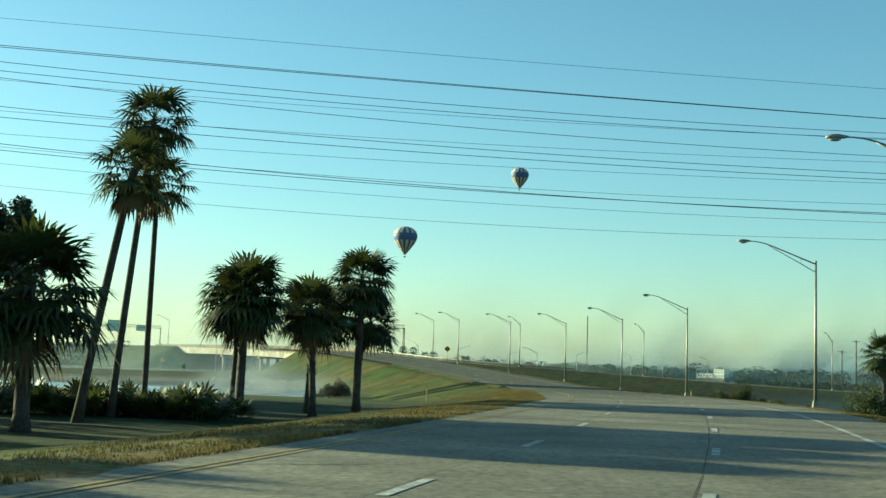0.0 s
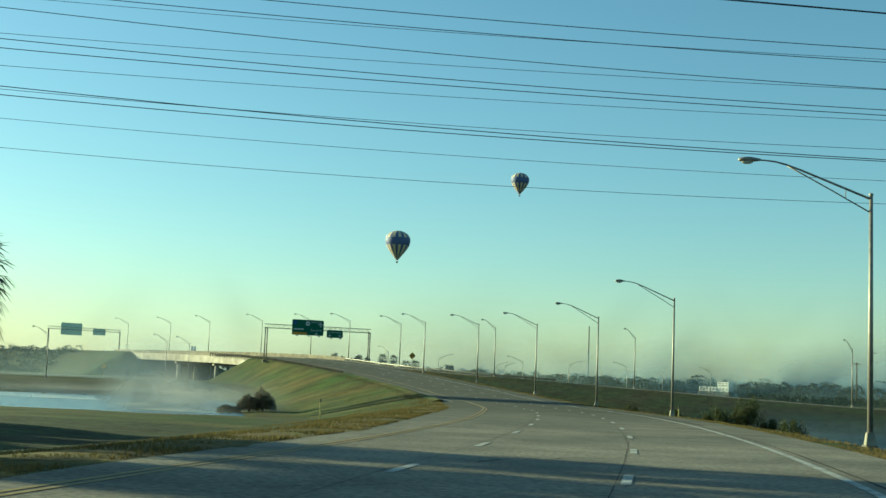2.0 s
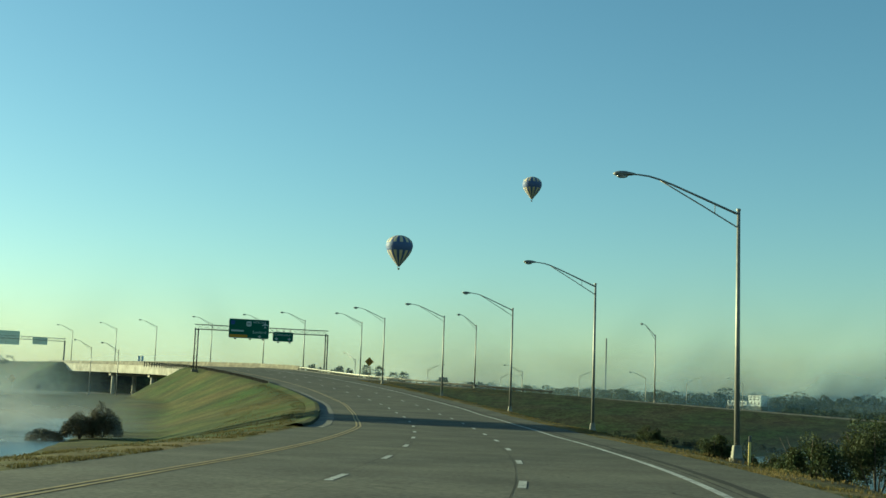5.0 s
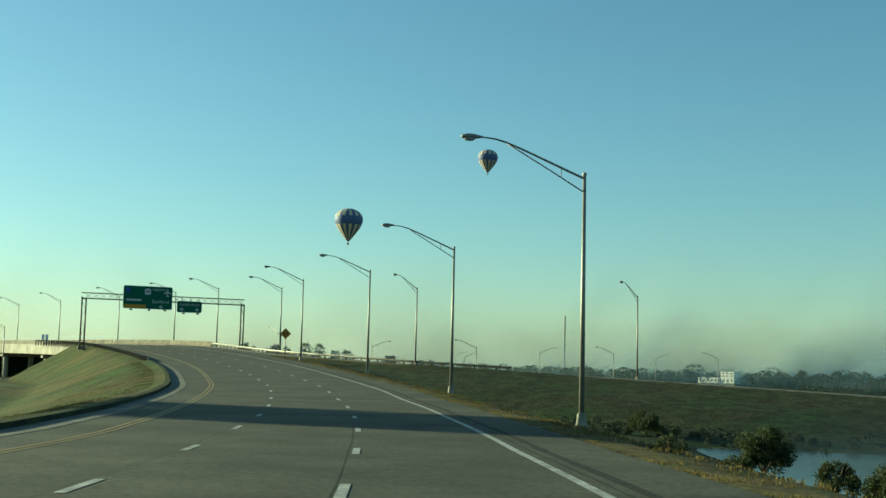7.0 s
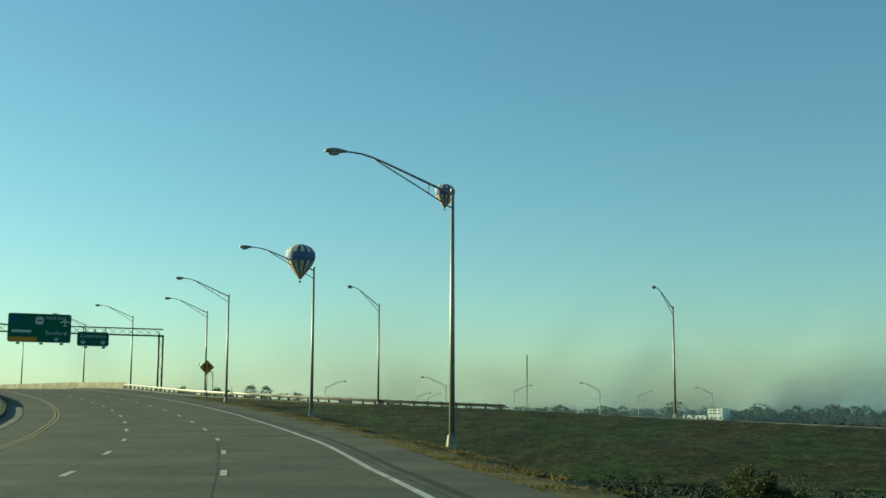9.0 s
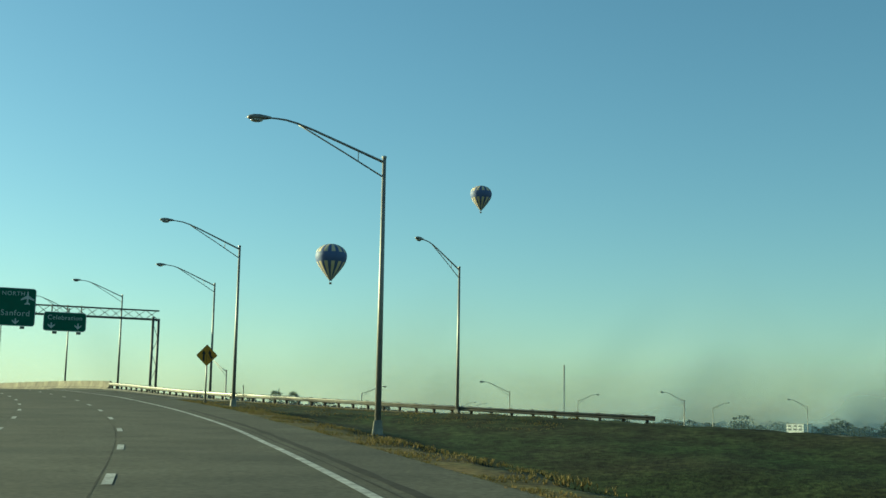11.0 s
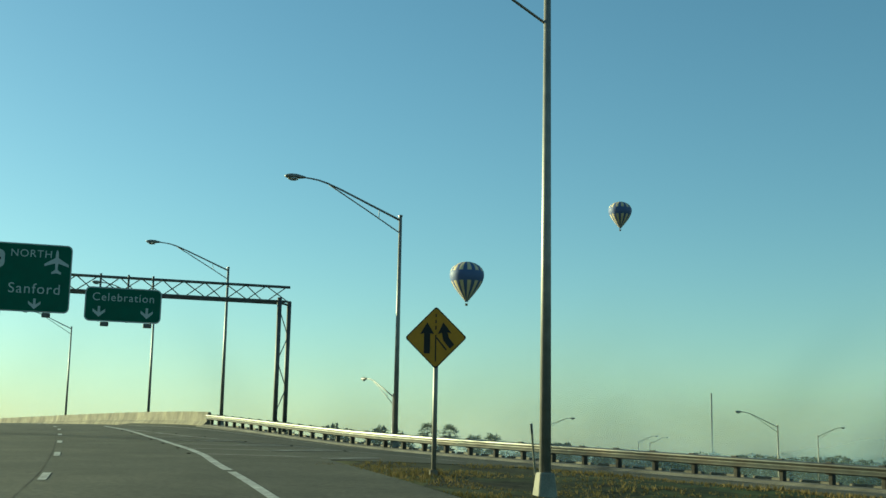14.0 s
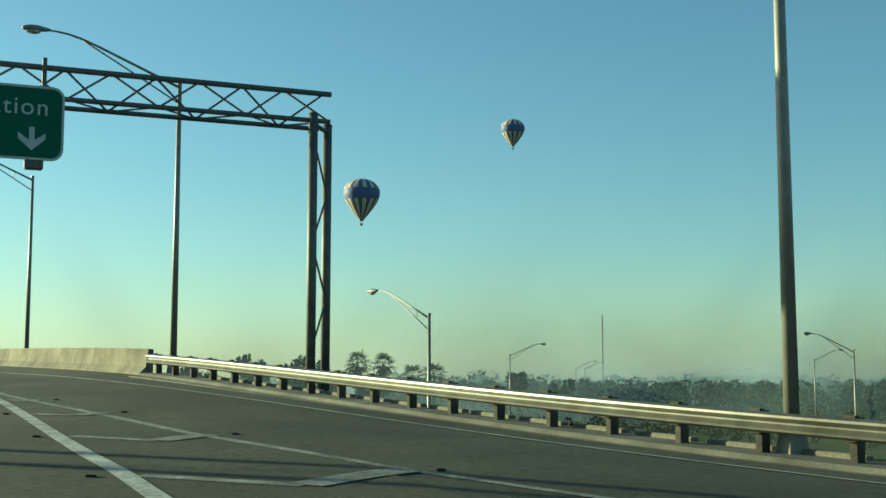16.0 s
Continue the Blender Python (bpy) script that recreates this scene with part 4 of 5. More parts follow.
def build_gantry(right, left, name_label, z_top, foot_r, foot_l):
    right, left = Vector(right), Vector(left)
    along = (left - right).normalized()
    length = (left - right).length
    ang = math.degrees(math.atan2(-along.y, -along.x))
    g = thing("sign_gantry", pose(right.x, right.y, 0, 0, 0, ang), name_label, "sign gantry")
    # local frame: x from -length (left post) to 0 (right post), y away from the road user
    d, deep = 0.5, 0.85
    low = z_top - deep
    part("chord", tube([(-length - 0.5, 0, z_top), (0.2, 0, z_top)], 0.075, 8), DARK_STEEL, g, smooth=True)
    for y in (-d, d):
        part("chord", tube([(-length - 0.4, y, low), (0.02, y, low)], 0.065, 8), DARK_STEEL, g, smooth=True)
    n = int(length / 2.05)
    for k in range(n):
        x0, x1 = -length * k / n, -length * (k + 1) / n
        xm = (x0 + x1) / 2
        part("lattice_bar", tube([(x0, -d, low), (xm, 0, z_top)], 0.03, 5), DARK_STEEL, g)
        part("lattice_bar", tube([(xm, 0, z_top), (x1, -d, low)], 0.03, 5), DARK_STEEL, g)
        part("lattice_bar", tube([(x0, 0, z_top), (xm, d, low)], 0.03, 5), DARK_STEEL, g)
        part("lattice_bar", tube([(xm, d, low), (x1, 0, z_top)], 0.03, 5), DARK_STEEL, g)
        part("lattice_bar", tube([(x0, -d, low), (xm, d, low)], 0.025, 5), DARK_STEEL, g)
        part("lattice_bar", tube([(xm, d, low), (x1, -d, low)], 0.025, 5), DARK_STEEL, g)
    for x, foot in ((0.0, foot_r), (-length, foot_l)):
        a, b = Vector((x - 0.43, -0.5, 0)), Vector((x + 0.27, 0.5, 0))
        for p, top in ((a, low + 0.16), (b, low + 0.1)):
            part("column", tube([(p.x, p.y, foot), (p.x, p.y, top)], 0.125, 12), DARK_STEEL, g, smooth=True)
            part("cap", tube([(p.x, p.y, top), (p.x, p.y, top + 0.05)], [0.14, 0.10], 12), DARK_STEEL, g)
            part("footing", box((0.6, 0.6, 0.5), (p.x, p.y, foot), bevel=0.03), CONCRETE, g)
        part("cross_beam", tube([(a.x, a.y, low - 0.08), (b.x, b.y, low - 0.08)], 0.06, 8), DARK_STEEL, g)
        m = 5
        for k in range(m):
            za, zb = foot + 0.4 + (low - foot - 0.8) * k / m, foot + 0.4 + (low - foot - 0.8) * (k + 1) / m
            p, q = (a, b) if k % 2 else (b, a)
            part("lacing", tube([(p.x, p.y, za), (q.x, q.y, zb)], 0.03, 6), DARK_STEEL, g)
    return g, ang, along, length


def build_signs():
    right, left = (-10.93, 325.42, 0), (-33.3, 316.2, 0)
    z_top = 13.25
    g, ang, along, length = build_gantry(right, left, "dark steel lattice sign gantry spanning the road", z_top, 4.6, 4.9)

    def sign_pose(s, z):
        p = Vector(right) + along * s
        out = Vector((along.y, -along.x, 0))
        if out.y > 0:
            out = -out
        p = p + out * 0.72
        return pose(p.x, p.y, z, 90, 0, ang)
    # wide sign
    w, h = 7.4, 3.5
    big, _ = sign_panel("highway_sign", w, h, sign_pose(14.95, z_top - 2.12 + h / 2), "large green highway sign with white lettering on a gantry", "gantry signs")
    put(big, text_mesh("NORTH", 0.54), SIGN_WHITE, 1.70, 1.22, "lettering")
    put(big, text_mesh("Sanford", 0.74), SIGN_WHITE, 1.95, -0.58, "lettering")
    put(big, flat(plane_symbol(0.63)), SIGN_WHITE, 2.95, 0.86, "airplane_symbol", "white airplane symbol")
    put(big, flat(down_arrow(0.6)), SIGN_WHITE, 2.0, -1.36, "arrow", "white down arrow")
    put(big, rounded_panel(3.3, 0.52, 0.08, 0.006), SIGN_YELLOW, -1.9, -1.38, "yellow_panel", "yellow panel along the lower edge")
    put(big, rounded_panel(0.95, 0.95, 0.3, 0.006), SIGN_WHITE, -0.05, 0.9, "route_shield", "white route shield")
    put(big, rounded_panel(0.6, 0.14, 0.03, 0.012), SIGN_BLACK, -0.05, 0.9, "bar")
    put(big, rounded_panel(0.75, 0.75, 0.25, 0.006), SHIELD_BLUE, -3.0, 1.05, "route_shield", "small blue route shield")
    put(big, rounded_panel(2.3, 0.30, 0.05, 0.006), SIGN_WHITE, -2.1, -0.42, "bar", "pale bar of small lettering")
    # narrow sign
    w2, h2 = 3.85, 1.78
    small, _ = sign_panel("highway_sign", w2, h2, sign_pose(8.58, z_top - 2.42 + h2 / 2), "smaller green highway sign with two down arrows on a gantry", "gantry signs")
    put(small, text_mesh("Celebration", 0.58), SIGN_WHITE, 0, 0.36, "lettering")
    for x in (-1.2, 1.2):
        put(small, flat(down_arrow(0.62)), SIGN_WHITE, x, -0.42, "arrow", "white down arrow")
    for ob, xs, hh in ((big, (-2.5, 0.2, 2.6), h), (small, (-0.9, 1.25), h2)):
        for x in xs:
            lamp = part("sign_light", box((0.42, 0.22, 0.26), (x, -hh / 2 - 0.15, 0.22), bevel=0.03), DARK_STEEL, ob, "small floodlight below the sign")
        for x in (-w / 2 + 1.2, 0, w / 2 - 1.2) if ob is big else (-1.2, 0.2, 1.45):
            part("hanger", box((0.10, hh + (0.0 if ob is big else 0.72), 0.12), (x, 0.0 if ob is big else 0.36, -0.1)), DARK_STEEL, ob)


SHIELD_BLUE = material("shield_blue", (0.02, 0.06, 0.22), 0.5)
build_signs()


def build_far_gantry():
    """The gantry beyond the bridge, its signs seen from behind."""
    i = int((np.abs(EDGE[:, 1] - 452)).argmin())
    line = offset(EDGE, -10.0)[i], offset(EDGE, LEFT_W + 3.0)[i]
    right, left = (*line[0], 0), (*line[1], 0)
    zr = float(road_z(452))
    g, ang, along, length = build_gantry(right, left, "far steel sign gantry beyond the bridge in mist", zr + 7.7, zr - 0.3, zr - 0.3)
    for s, w, h, up in ((7.8, 4.6, 2.1, 6.6), (17.8, 7.5, 4.0, 7.1)):
        p = Vector(right) + along * s
        sign_panel("highway_sign", w, h, pose(p.x, p.y, zr + up, 90, 0, ang), "back of a grey highway sign in the mist", "far gantry signs", back=True)


build_far_gantry()

# ==== merge sign ====


def build_merge_sign():
    x, y = 1.07, 287.8
    z = float(ground_z([x], [y])[0])
    s = thing("merge_sign", pose(x, y, 0, 0, 0, -4), "yellow diamond warning sign showing a lane joining", "road sign")
    part("post", tube([(0, 0.06, z - 0.1), (0, 0.06, 7.3)], 0.055, 10), STEEL, s, smooth=True)
    part("foot", tube([(0, 0.06, z - 0.05), (0, 0.06, z + 0.12)], 0.10, 10), CONCRETE, s)
    side = 1.01
    tilt = pose(0, 0, 6.95, 90, 0, 0) @ pose(0, 0, 0, 0, 0, 45)
    for nm, k, d, mat in (("border", side, 0.010, SIGN_BLACK), ("face", side - 0.05, 0.014, SIGN_YELLOW)):
        ob = part(nm, rounded_panel(k, k, 0.06, d), mat, s)
        ob.matrix_local = tilt
    up = pose(0, -0.015, 6.95, 90, 0, 0)
    arrow = [(-0.27, -0.36), (-0.13, -0.36), (-0.13, 0.10), (-0.04, 0.08), (-0.20, 0.35), (-0.36, 0.08), (-0.27, 0.10)]
    ob = part("arrow", flat(arrow), SIGN_BLACK, s)
    ob.matrix_local = up
    bent = [(0.33, -0.25), (0.43, -0.16), (0.30, 0.0), (0.27, 0.12), (0.37, 0.09), (0.17, 0.35), (0.05, 0.08), (0.14, 0.11), (0.17, -0.06)]
    ob = part("arrow", flat(bent), SIGN_BLACK, s)
    ob.matrix_local = up
    for a, b in ((-0.54, 0.06), (0.18, 0.27), (0.33, 0.41), (0.47, 0.54)):
        ob = part("lane_bar", box((0.028, b - a, 0.008), (0.0, (a + b) / 2, 0)), SIGN_BLACK, s)
        ob.matrix_local = up
    ob = part("lane_bar", flat([(0.0, 0.0), (0.035, 0.0), (0.26, -0.27), (0.23, -0.29)]), SIGN_BLACK, s)
    ob.matrix_local = up


build_merge_sign()

# ==== hot-air balloons ====
BALLOON_YELLOW = material("balloon_yellow", (0.58, 0.48, 0.30), 0.6, spread=0.08, scale=0.3)
BALLOON_BLUE = material("balloon_blue", (0.08, 0.11, 0.23), 0.6, spread=0.08, scale=0.3)
BASKET = material("wicker", (0.20, 0.13, 0.07), 0.9, spread=0.3, scale=6)


def build_balloon(x, y, z, r, turn):
    """z: the basket's floor; r: the envelope's radius."""
    b = thing("hot_air_balloon", pose(x, y, z, 0, 0, turn), "blue and yellow striped hot-air balloon in flight", "balloon", "balloons in the sky")
    prof = [(0.10, 0.28), (0.16, 0.36), (0.34, 0.62), (0.56, 0.95), (0.76, 1.28), (0.91, 1.60), (0.985, 1.88), (1.0, 2.08), (0.97, 2.30), (0.88, 2.52),
            (0.72, 2.72), (0.50, 2.87), (0.26, 2.96), (0.0, 3.0)]
    gores, sub = 24, 2
    bm = bmesh.new()
    rings = []
    for rad, h in prof:
        ring = []
        for k in range(gores * sub):
            a = 2 * math.pi * k / (gores * sub)
            bulge = 1.0 + (0.025 if k % sub else 0.0)
            ring.append(bm.verts.new((rad * r * bulge * math.cos(a), rad * r * bulge * math.sin(a), (0.28 + (h - 0.28) * 0.86) * r)))
        rings.append(ring)
    n = gores * sub
    for i, (p, q) in enumerate(zip(rings, rings[1:])):
        for k in range(n):
            f = bm.faces.new((p[k], p[(k + 1) % n], q[(k + 1) % n], q[k]))
            band = 5 <= i <= 7
            f.material_index = 1 if band or (k // (sub * 1)) % 2 else 0
    bmesh.ops.remove_doubles(bm, verts=bm.verts, dist=0.001)
    env = part("envelope", bm, BALLOON_YELLOW, b, "blue and yellow striped cloth envelope", smooth=True)
    env.data.materials.append(BALLOON_BLUE)
    part("skirt", tube([(0, 0, 0.24 * r), (0, 0, 0.285 * r)], [0.095 * r, 0.10 * r], 16), BALLOON_BLUE, b)
    part("basket", box((0.15 * r, 0.12 * r, 0.13 * r), (0, 0, 0.065 * r), bevel=0.012 * r), BASKET, b, "brown wicker basket")
    for sx in (-1, 1):
        for sy in (-1, 1):
            part("rope", tube([(sx * 0.07 * r, sy * 0.055 * r, 0.13 * r), (sx * 0.09 * r, sy * 0.05 * r, 0.27 * r)], 0.05, 5), WIRE, b)
    return b


build_balloon(-40.6, 848.0, 76.6, 8.2, 6)
build_balloon(47.6, 1140.0, 167.6, 8.2, 3)

# ==== overhead wires ====


def build_wires():
    """Long power lines crossing high over the road: (y, height over x = 10, slope, sag, thickness)."""
    for y, z, slope, curve, r in ((113.2, 27.15, -0.0387, 9.74e-05, 0.030), (113.0, 27.18, -0.0405, 9.79e-05, 0.030), (123.2, 27.57, -0.0357, 3.57e-04, 0.030),
                                  (127.0, 27.67, -0.0330, 3.30e-04, 0.030), (125.2, 27.01, -0.0218, 3.24e-04, 0.018), (131.3, 27.06, -0.0436, 4.11e-04, 0.030),
                                  (122.6, 23.96, -0.0149, 2.94e-04, 0.018), (128.3, 24.42, -0.0323, 3.36e-04, 0.030), (125.0, 23.15, -0.0280, 2.89e-04, 0.030),
                                  (124.2, 22.17, -0.0139, 2.73e-04, 0.018), (123.8, 20.10, -0.0216, 4.39e-04, 0.018), (120.4, 19.20, -0.0367, 4.32e-04, 0.030),
                                  (124.5, 19.70, -0.0287, 3.68e-04, 0.030), (133.5, 19.80, -0.0247, 3.59e-04, 0.018), (131.7, 17.39, -0.0186, 4.61e-04, 0.018),
                                  (122.0, 32.00, -0.0368, 1.00e-04, 0.018)):
        pts = []
        for k in range(61):
            x = -150 + 320 * k / 60 - 10
            pts.append((x + 10, y + 0.07 * (x - 4), z + slope * x + curve * x * x))
        ob = part("power_line", tube(pts, r, 5), WIRE)
        tagged(ob, "dark overhead power line crossing high above the road", "power line", "overhead power lines")


build_wires()

# ==== palms, bushes, trees ====


def fan_frond(bm, root, yaw, pitch, length, blade, rng, droop=0.35, leaflets=18):
    """A stalk with a fan of narrow leaflets at its end."""
    d = Vector((math.cos(yaw) * math.cos(pitch), math.sin(yaw) * math.cos(pitch), math.sin(pitch)))
    side = d.cross(Vector((0, 0, 1)))
    side = side.normalized() if side.length > 1e-3 else Vector((1, 0, 0))
    mid = root + d * length * 0.55 + Vector((0, 0, -droop * length * 0.12))
    tip = root + d * length + Vector((0, 0, -droop * length * 0.4))
    w = 0.022
    a = [bm.verts.new(p + side * s * w) for p in (root, mid, tip) for s in (-1, 1)]
    bm.faces.new((a[0], a[1], a[3], a[2])), bm.faces.new((a[2], a[3], a[5], a[4]))
    fwd = (tip - mid).normalized()
    up = side.cross(fwd).normalized()
    for k in range(leaflets):
        t = k / (leaflets - 1)
        ang = (t - 0.5) * 4.1
        ln = blade * (0.72 + 0.28 * math.cos(ang * 0.6)) * rng.uniform(0.85, 1.1)
        dirv = fwd * math.cos(ang) + side * math.sin(ang) + up * 0.18 * math.cos(2 * ang)
        q = tip + dirv * ln * 0.6
        e = tip + dirv * ln + Vector((0, 0, -droop * ln * rng.uniform(0.2, 0.65)))
        across = dirv.cross(up).normalized() * blade * (1.0 / leaflets)
        v = [bm.verts.new(tip + across * 0.4), bm.verts.new(tip - across * 0.4), bm.verts.new(q - across), bm.verts.new(q + across), bm.verts.new(e)]
        bm.faces.new((v[0], v[1], v[2], v[3])), bm.faces.new((v[3], v[2], v[4]))


def build_palm(name, x, y, height, crown_r, trunk_r, seed, label, lean=(0, 0), fronds=46, leaflets=18, dead=5, boots=True, base_z=None, curve=1.3):
    rng = random.Random(seed)
    z = float(ground_z([x], [y])[0]) if base_z is None else base_z
    palm = thing(name, pose(x, y, z - 0.05), label, "palm tree", "roadside palms")
    h = height - crown_r * 0.95
    bend = [(lean[0] * (u ** curve), lean[1] * (u ** curve), h * u) for u in np.linspace(0, 1, 9)]
    radii = [trunk_r * (1.35 if i == 0 else 1.0 - 0.22 * i / 8) for i in range(9)]
    part("trunk", tube(bend, radii, 12), BARK, palm, smooth=True)
    top = Vector(bend[-1])
    if boots:
        bm = bmesh.new()
        for k in range(70):
            u = rng.uniform(0.35, 1.0)
            a = k * 2.399
            p = Vector((lean[0] * u ** curve, lean[1] * u ** curve, h * u))
            o = Vector((math.cos(a), math.sin(a), 0))
            rr = trunk_r * (1 - 0.2 * u)
            s = Vector((-o.y, o.x, 0)) * 0.07
            q = [bm.verts.new(p + o * rr * 0.9 + s), bm.verts.new(p + o * rr * 0.9 - s), bm.verts.new(p + o * (rr + 0.12) + Vector((0, 0, 0.32)))]
            bm.faces.new(q)
        part("trunk_sheath", bm, BARK, palm, "rough old leaf bases on the trunk")
    bm = bmesh.new()
    for k in range(fronds):
        u = (k + 0.5) / fronds
        pitch = math.asin(max(-0.62, min(0.97, 1.0 - 1.55 * u))) + rng.uniform(-0.12, 0.12)
        yaw = k * 2.399 + rng.uniform(-0.25, 0.25)
        ln = crown_r * rng.uniform(0.44, 0.70)
        fan_frond(bm, top + Vector((0, 0, crown_r * 0.05 * rng.random())), yaw, pitch, ln, crown_r * rng.uniform(0.40, 0.58), rng,
                  0.35 + 0.5 * u, leaflets)
    part("crown", bm, FROND, palm, "dense crown of dark green fan fronds")
    if dead:
        bm = bmesh.new()
        for k in range(dead):
            fan_frond(bm, top, k * 2.1 + rng.random(), -1.15 + rng.uniform(-0.2, 0.25), crown_r * 0.5, crown_r * 0.4, rng, 0.9, leaflets)
        part("dead_fronds", bm, DEAD_FROND, palm, "hanging dry brown fronds")
    return palm


SABAL = "sabal palm with a rounded dark crown on the verge"
build_palm("palm_tree", -7.6, 45.3, 7.1, 2.75, 0.26, 1, "stocky sabal palm with a broad shaggy crown", fronds=60, leaflets=18)
build_palm("palm_tree", -4.05, 62.6, 7.7, 2.35, 0.21, 2, SABAL, lean=(0.1, 0.2), fronds=72, leaflets=17, dead=3)
build_palm("palm_tree", -4.6, 63.6, 6.6, 1.9, 0.13, 3, SABAL, lean=(0.25, -0.2), fronds=48, leaflets=16, dead=2, boots=False)
build_palm("palm_tree", -1.05, 65.2, 6.9, 1.9, 0.17, 4, SABAL, lean=(-0.3, 0), fronds=60, leaflets=17, dead=3)
build_palm("palm_tree", -1.85, 69.3, 6.9, 2.1, 0.19, 5, SABAL, lean=(0.3, 0), fronds=60, leaflets=16, dead=3)
build_palm("palm_tree", 0.8, 67.2, 8.45, 2.0, 0.20, 6, SABAL, lean=(0.1, 0), fronds=70, leaflets=17, dead=2)
build_palm("palm_tree", 0.62, 69.2, 6.2, 1.65, 0.13, 7, SABAL, lean=(0.55, 0.3), fronds=54, leaflets=16, dead=2, curve=3.5)
TALL = "tall slender fan palm with a leaning trunk"
build_palm("palm_tree", -7.6, 50.8, 10.9, 1.75, 0.17, 8, TALL, lean=(1.45, 0.3), fronds=30, leaflets=16, boots=False, dead=9, curve=1.1)
build_palm("palm_tree", -7.7, 55.2, 13.7, 1.85, 0.15, 9, TALL, lean=(1.05, 0.2), fronds=32, leaflets=16, boots=False, dead=9, curve=1.1)
build_palm("palm_tree", -6.75, 56.5, 11.2, 1.65, 0.13, 10, TALL, lean=(0.05, 0.2), fronds=28, leaflets=16, boots=False, dead=9)
build_palm("palm_tree", 42.5, 116.0, 9.3, 2.3, 0.16, 11, "small sabal palm beside the roadside pond", fronds=50)
# out of view to the left, added to throw shade bands on the road
for k, (x, y, h) in enumerate(((-30.0, 46.5, 10.5), (-33.0, 51.0, 11.0), (-32.0, 55.0, 10.5), (-34.0, 81.0, 11.5), (-32.0, 83.0, 11.0), (-36.0, 85.5, 12.0), (-33.0, 87.0, 10.5))):
    build_palm("palm_tree", x, y, h, 2.1, 0.22, 240 + k, "unseen tall fan palm that shades the road", fronds=30, leaflets=10, dead=2, boots=False)
# more unseen palms, added to shade the road and the lawn
for k, (x, y, h, c) in enumerate(((-16.0, 26.5, 7.0, 2.4), (-22.0, 33.0, 7.0, 2.4), (-42.0, 92.0, 9.5, 2.8), (-46.0, 97.0, 10.0, 2.8), (-40.0, 86.0, 9.0, 2.6))):
    build_palm("palm_tree", x, y, h, c, 0.18, 20 + k, SABAL, fronds=44, leaflets=12)


def leaf_clump(bm, centre, radius, count, size, rng, flat_base=True, tilt=1.0):
    for _ in range(count):
        while True:
            p = Vector((rng.uniform(-1, 1), rng.uniform(-1, 1), rng.uniform(-0.5 if flat_base else -1, 1)))
            if 0.25 < p.length < 1.0:
                break
        p = Vector((p.x * radius[0], p.y * radius[1], p.z * radius[2])) + centre
        a = Vector((rng.gauss(0, 1), rng.gauss(0, 1), rng.gauss(0, 1) * tilt)).normalized()
        b = a.cross(Vector((rng.gauss(0, 1), rng.gauss(0, 1), rng.gauss(0, 1)))).normalized()
        s = size * rng.uniform(0.6, 1.4)
        v = [bm.verts.new(p - a * s), bm.verts.new(p + b * s * 0.45), bm.verts.new(p + a * s), bm.verts.new(p - b * s * 0.45)]
        bm.faces.new(v)


def build_bush(x, y, w, h, seed, label, mat=LEAF, count=900, leaf=0.09, lobes=7):
    rng = random.Random(seed)
    z = float(ground_z([x], [y])[0])
    ob = thing("bush", pose(x, y, z), label, "bush", "roadside bushes")
    bm = bmesh.new()
    for k in range(5):
        a = k * 1.3 + rng.random()
        add_tube(bm, [(0, 0, -0.1), (math.cos(a) * w * 0.15, math.sin(a) * w * 0.15, h * 0.4), (math.cos(a) * w * 0.3, math.sin(a) * w * 0.3, h * 0.75)], [0.05, 0.035, 0.012], 5)
    part("stems", bm, WOOD_BARK, ob)
    bm = bmesh.new()
    lobes = lobes * 3
    for k in range(lobes):
        a, d = rng.uniform(0, 2 * math.pi), math.sqrt(rng.random()) * 0.42
        s = rng.uniform(0.6, 1.3)
        top = h * (0.78 - 0.9 * d * d / 0.18 * rng.uniform(0.4, 0.75))
        c = Vector((math.cos(a) * d * w, math.sin(a) * d * w, max(0.1 * h, top * rng.uniform(0.35, 1.0))))
        leaf_clump(bm, c, (w * 0.13 * s, w * 0.13 * s, h * 0.22 * s), count // lobes, leaf, rng)
    part("foliage", bm, mat, ob)
    return ob


LAKE_LEAF = material("dry_bush_leaf", (0.055, 0.055, 0.020), 0.8, spread=0.45, scale=0.9, fine=0.3, fine_scale=5,
                     tint=(0.11, 0.075, 0.035), tint_scale=0.8, tint_amount=0.55)
for k, (x, y, w, h, c) in enumerate(((-14.4, 206.0, 3.6, 3.5, 9000), (-16.0, 204.5, 3.4, 2.6, 7000), (-18.2, 202.0, 3.4, 1.5, 4500),
                                     (36.2, 157.0, 4.6, 4.1, 8000), (39.6, 157.5, 5.0, 4.7, 9500), (42.4, 153.0, 3.0, 3.6, 4000), (38.6, 196.0, 4.0, 2.8, 8000),
                                     (34.6, 201.0, 2.6, 1.5, 1500), (38.8, 184.5, 2.1, 1.6, 2400), (40.0, 181.0, 2.4, 2.0, 3200), (41.3, 178.6, 2.6, 2.1, 3200), (37.4, 228.0, 3.4, 2.3, 4500),
                                     (36.2, 191.5, 1.8, 1.0, 1000), (32.2, 88.0, 4.2, 3.8, 7000), (36.0, 88.5, 4.4, 4.2, 5500),
                                     (44.5, 160.0, 3.0, 1.8, 1500), (-40.0, 182.0, 5.0, 1.6, 2500), (-46.5, 186.0, 6.0, 2.6, 3500))):
    build_bush(x, y, w, h, 50 + k, "leafy olive-green shrub at the water's edge", count=int(c * 1.6), leaf=0.065, mat=LAKE_LEAF if x < 0 else LEAF, lobes=22 if x < 0 else 9)


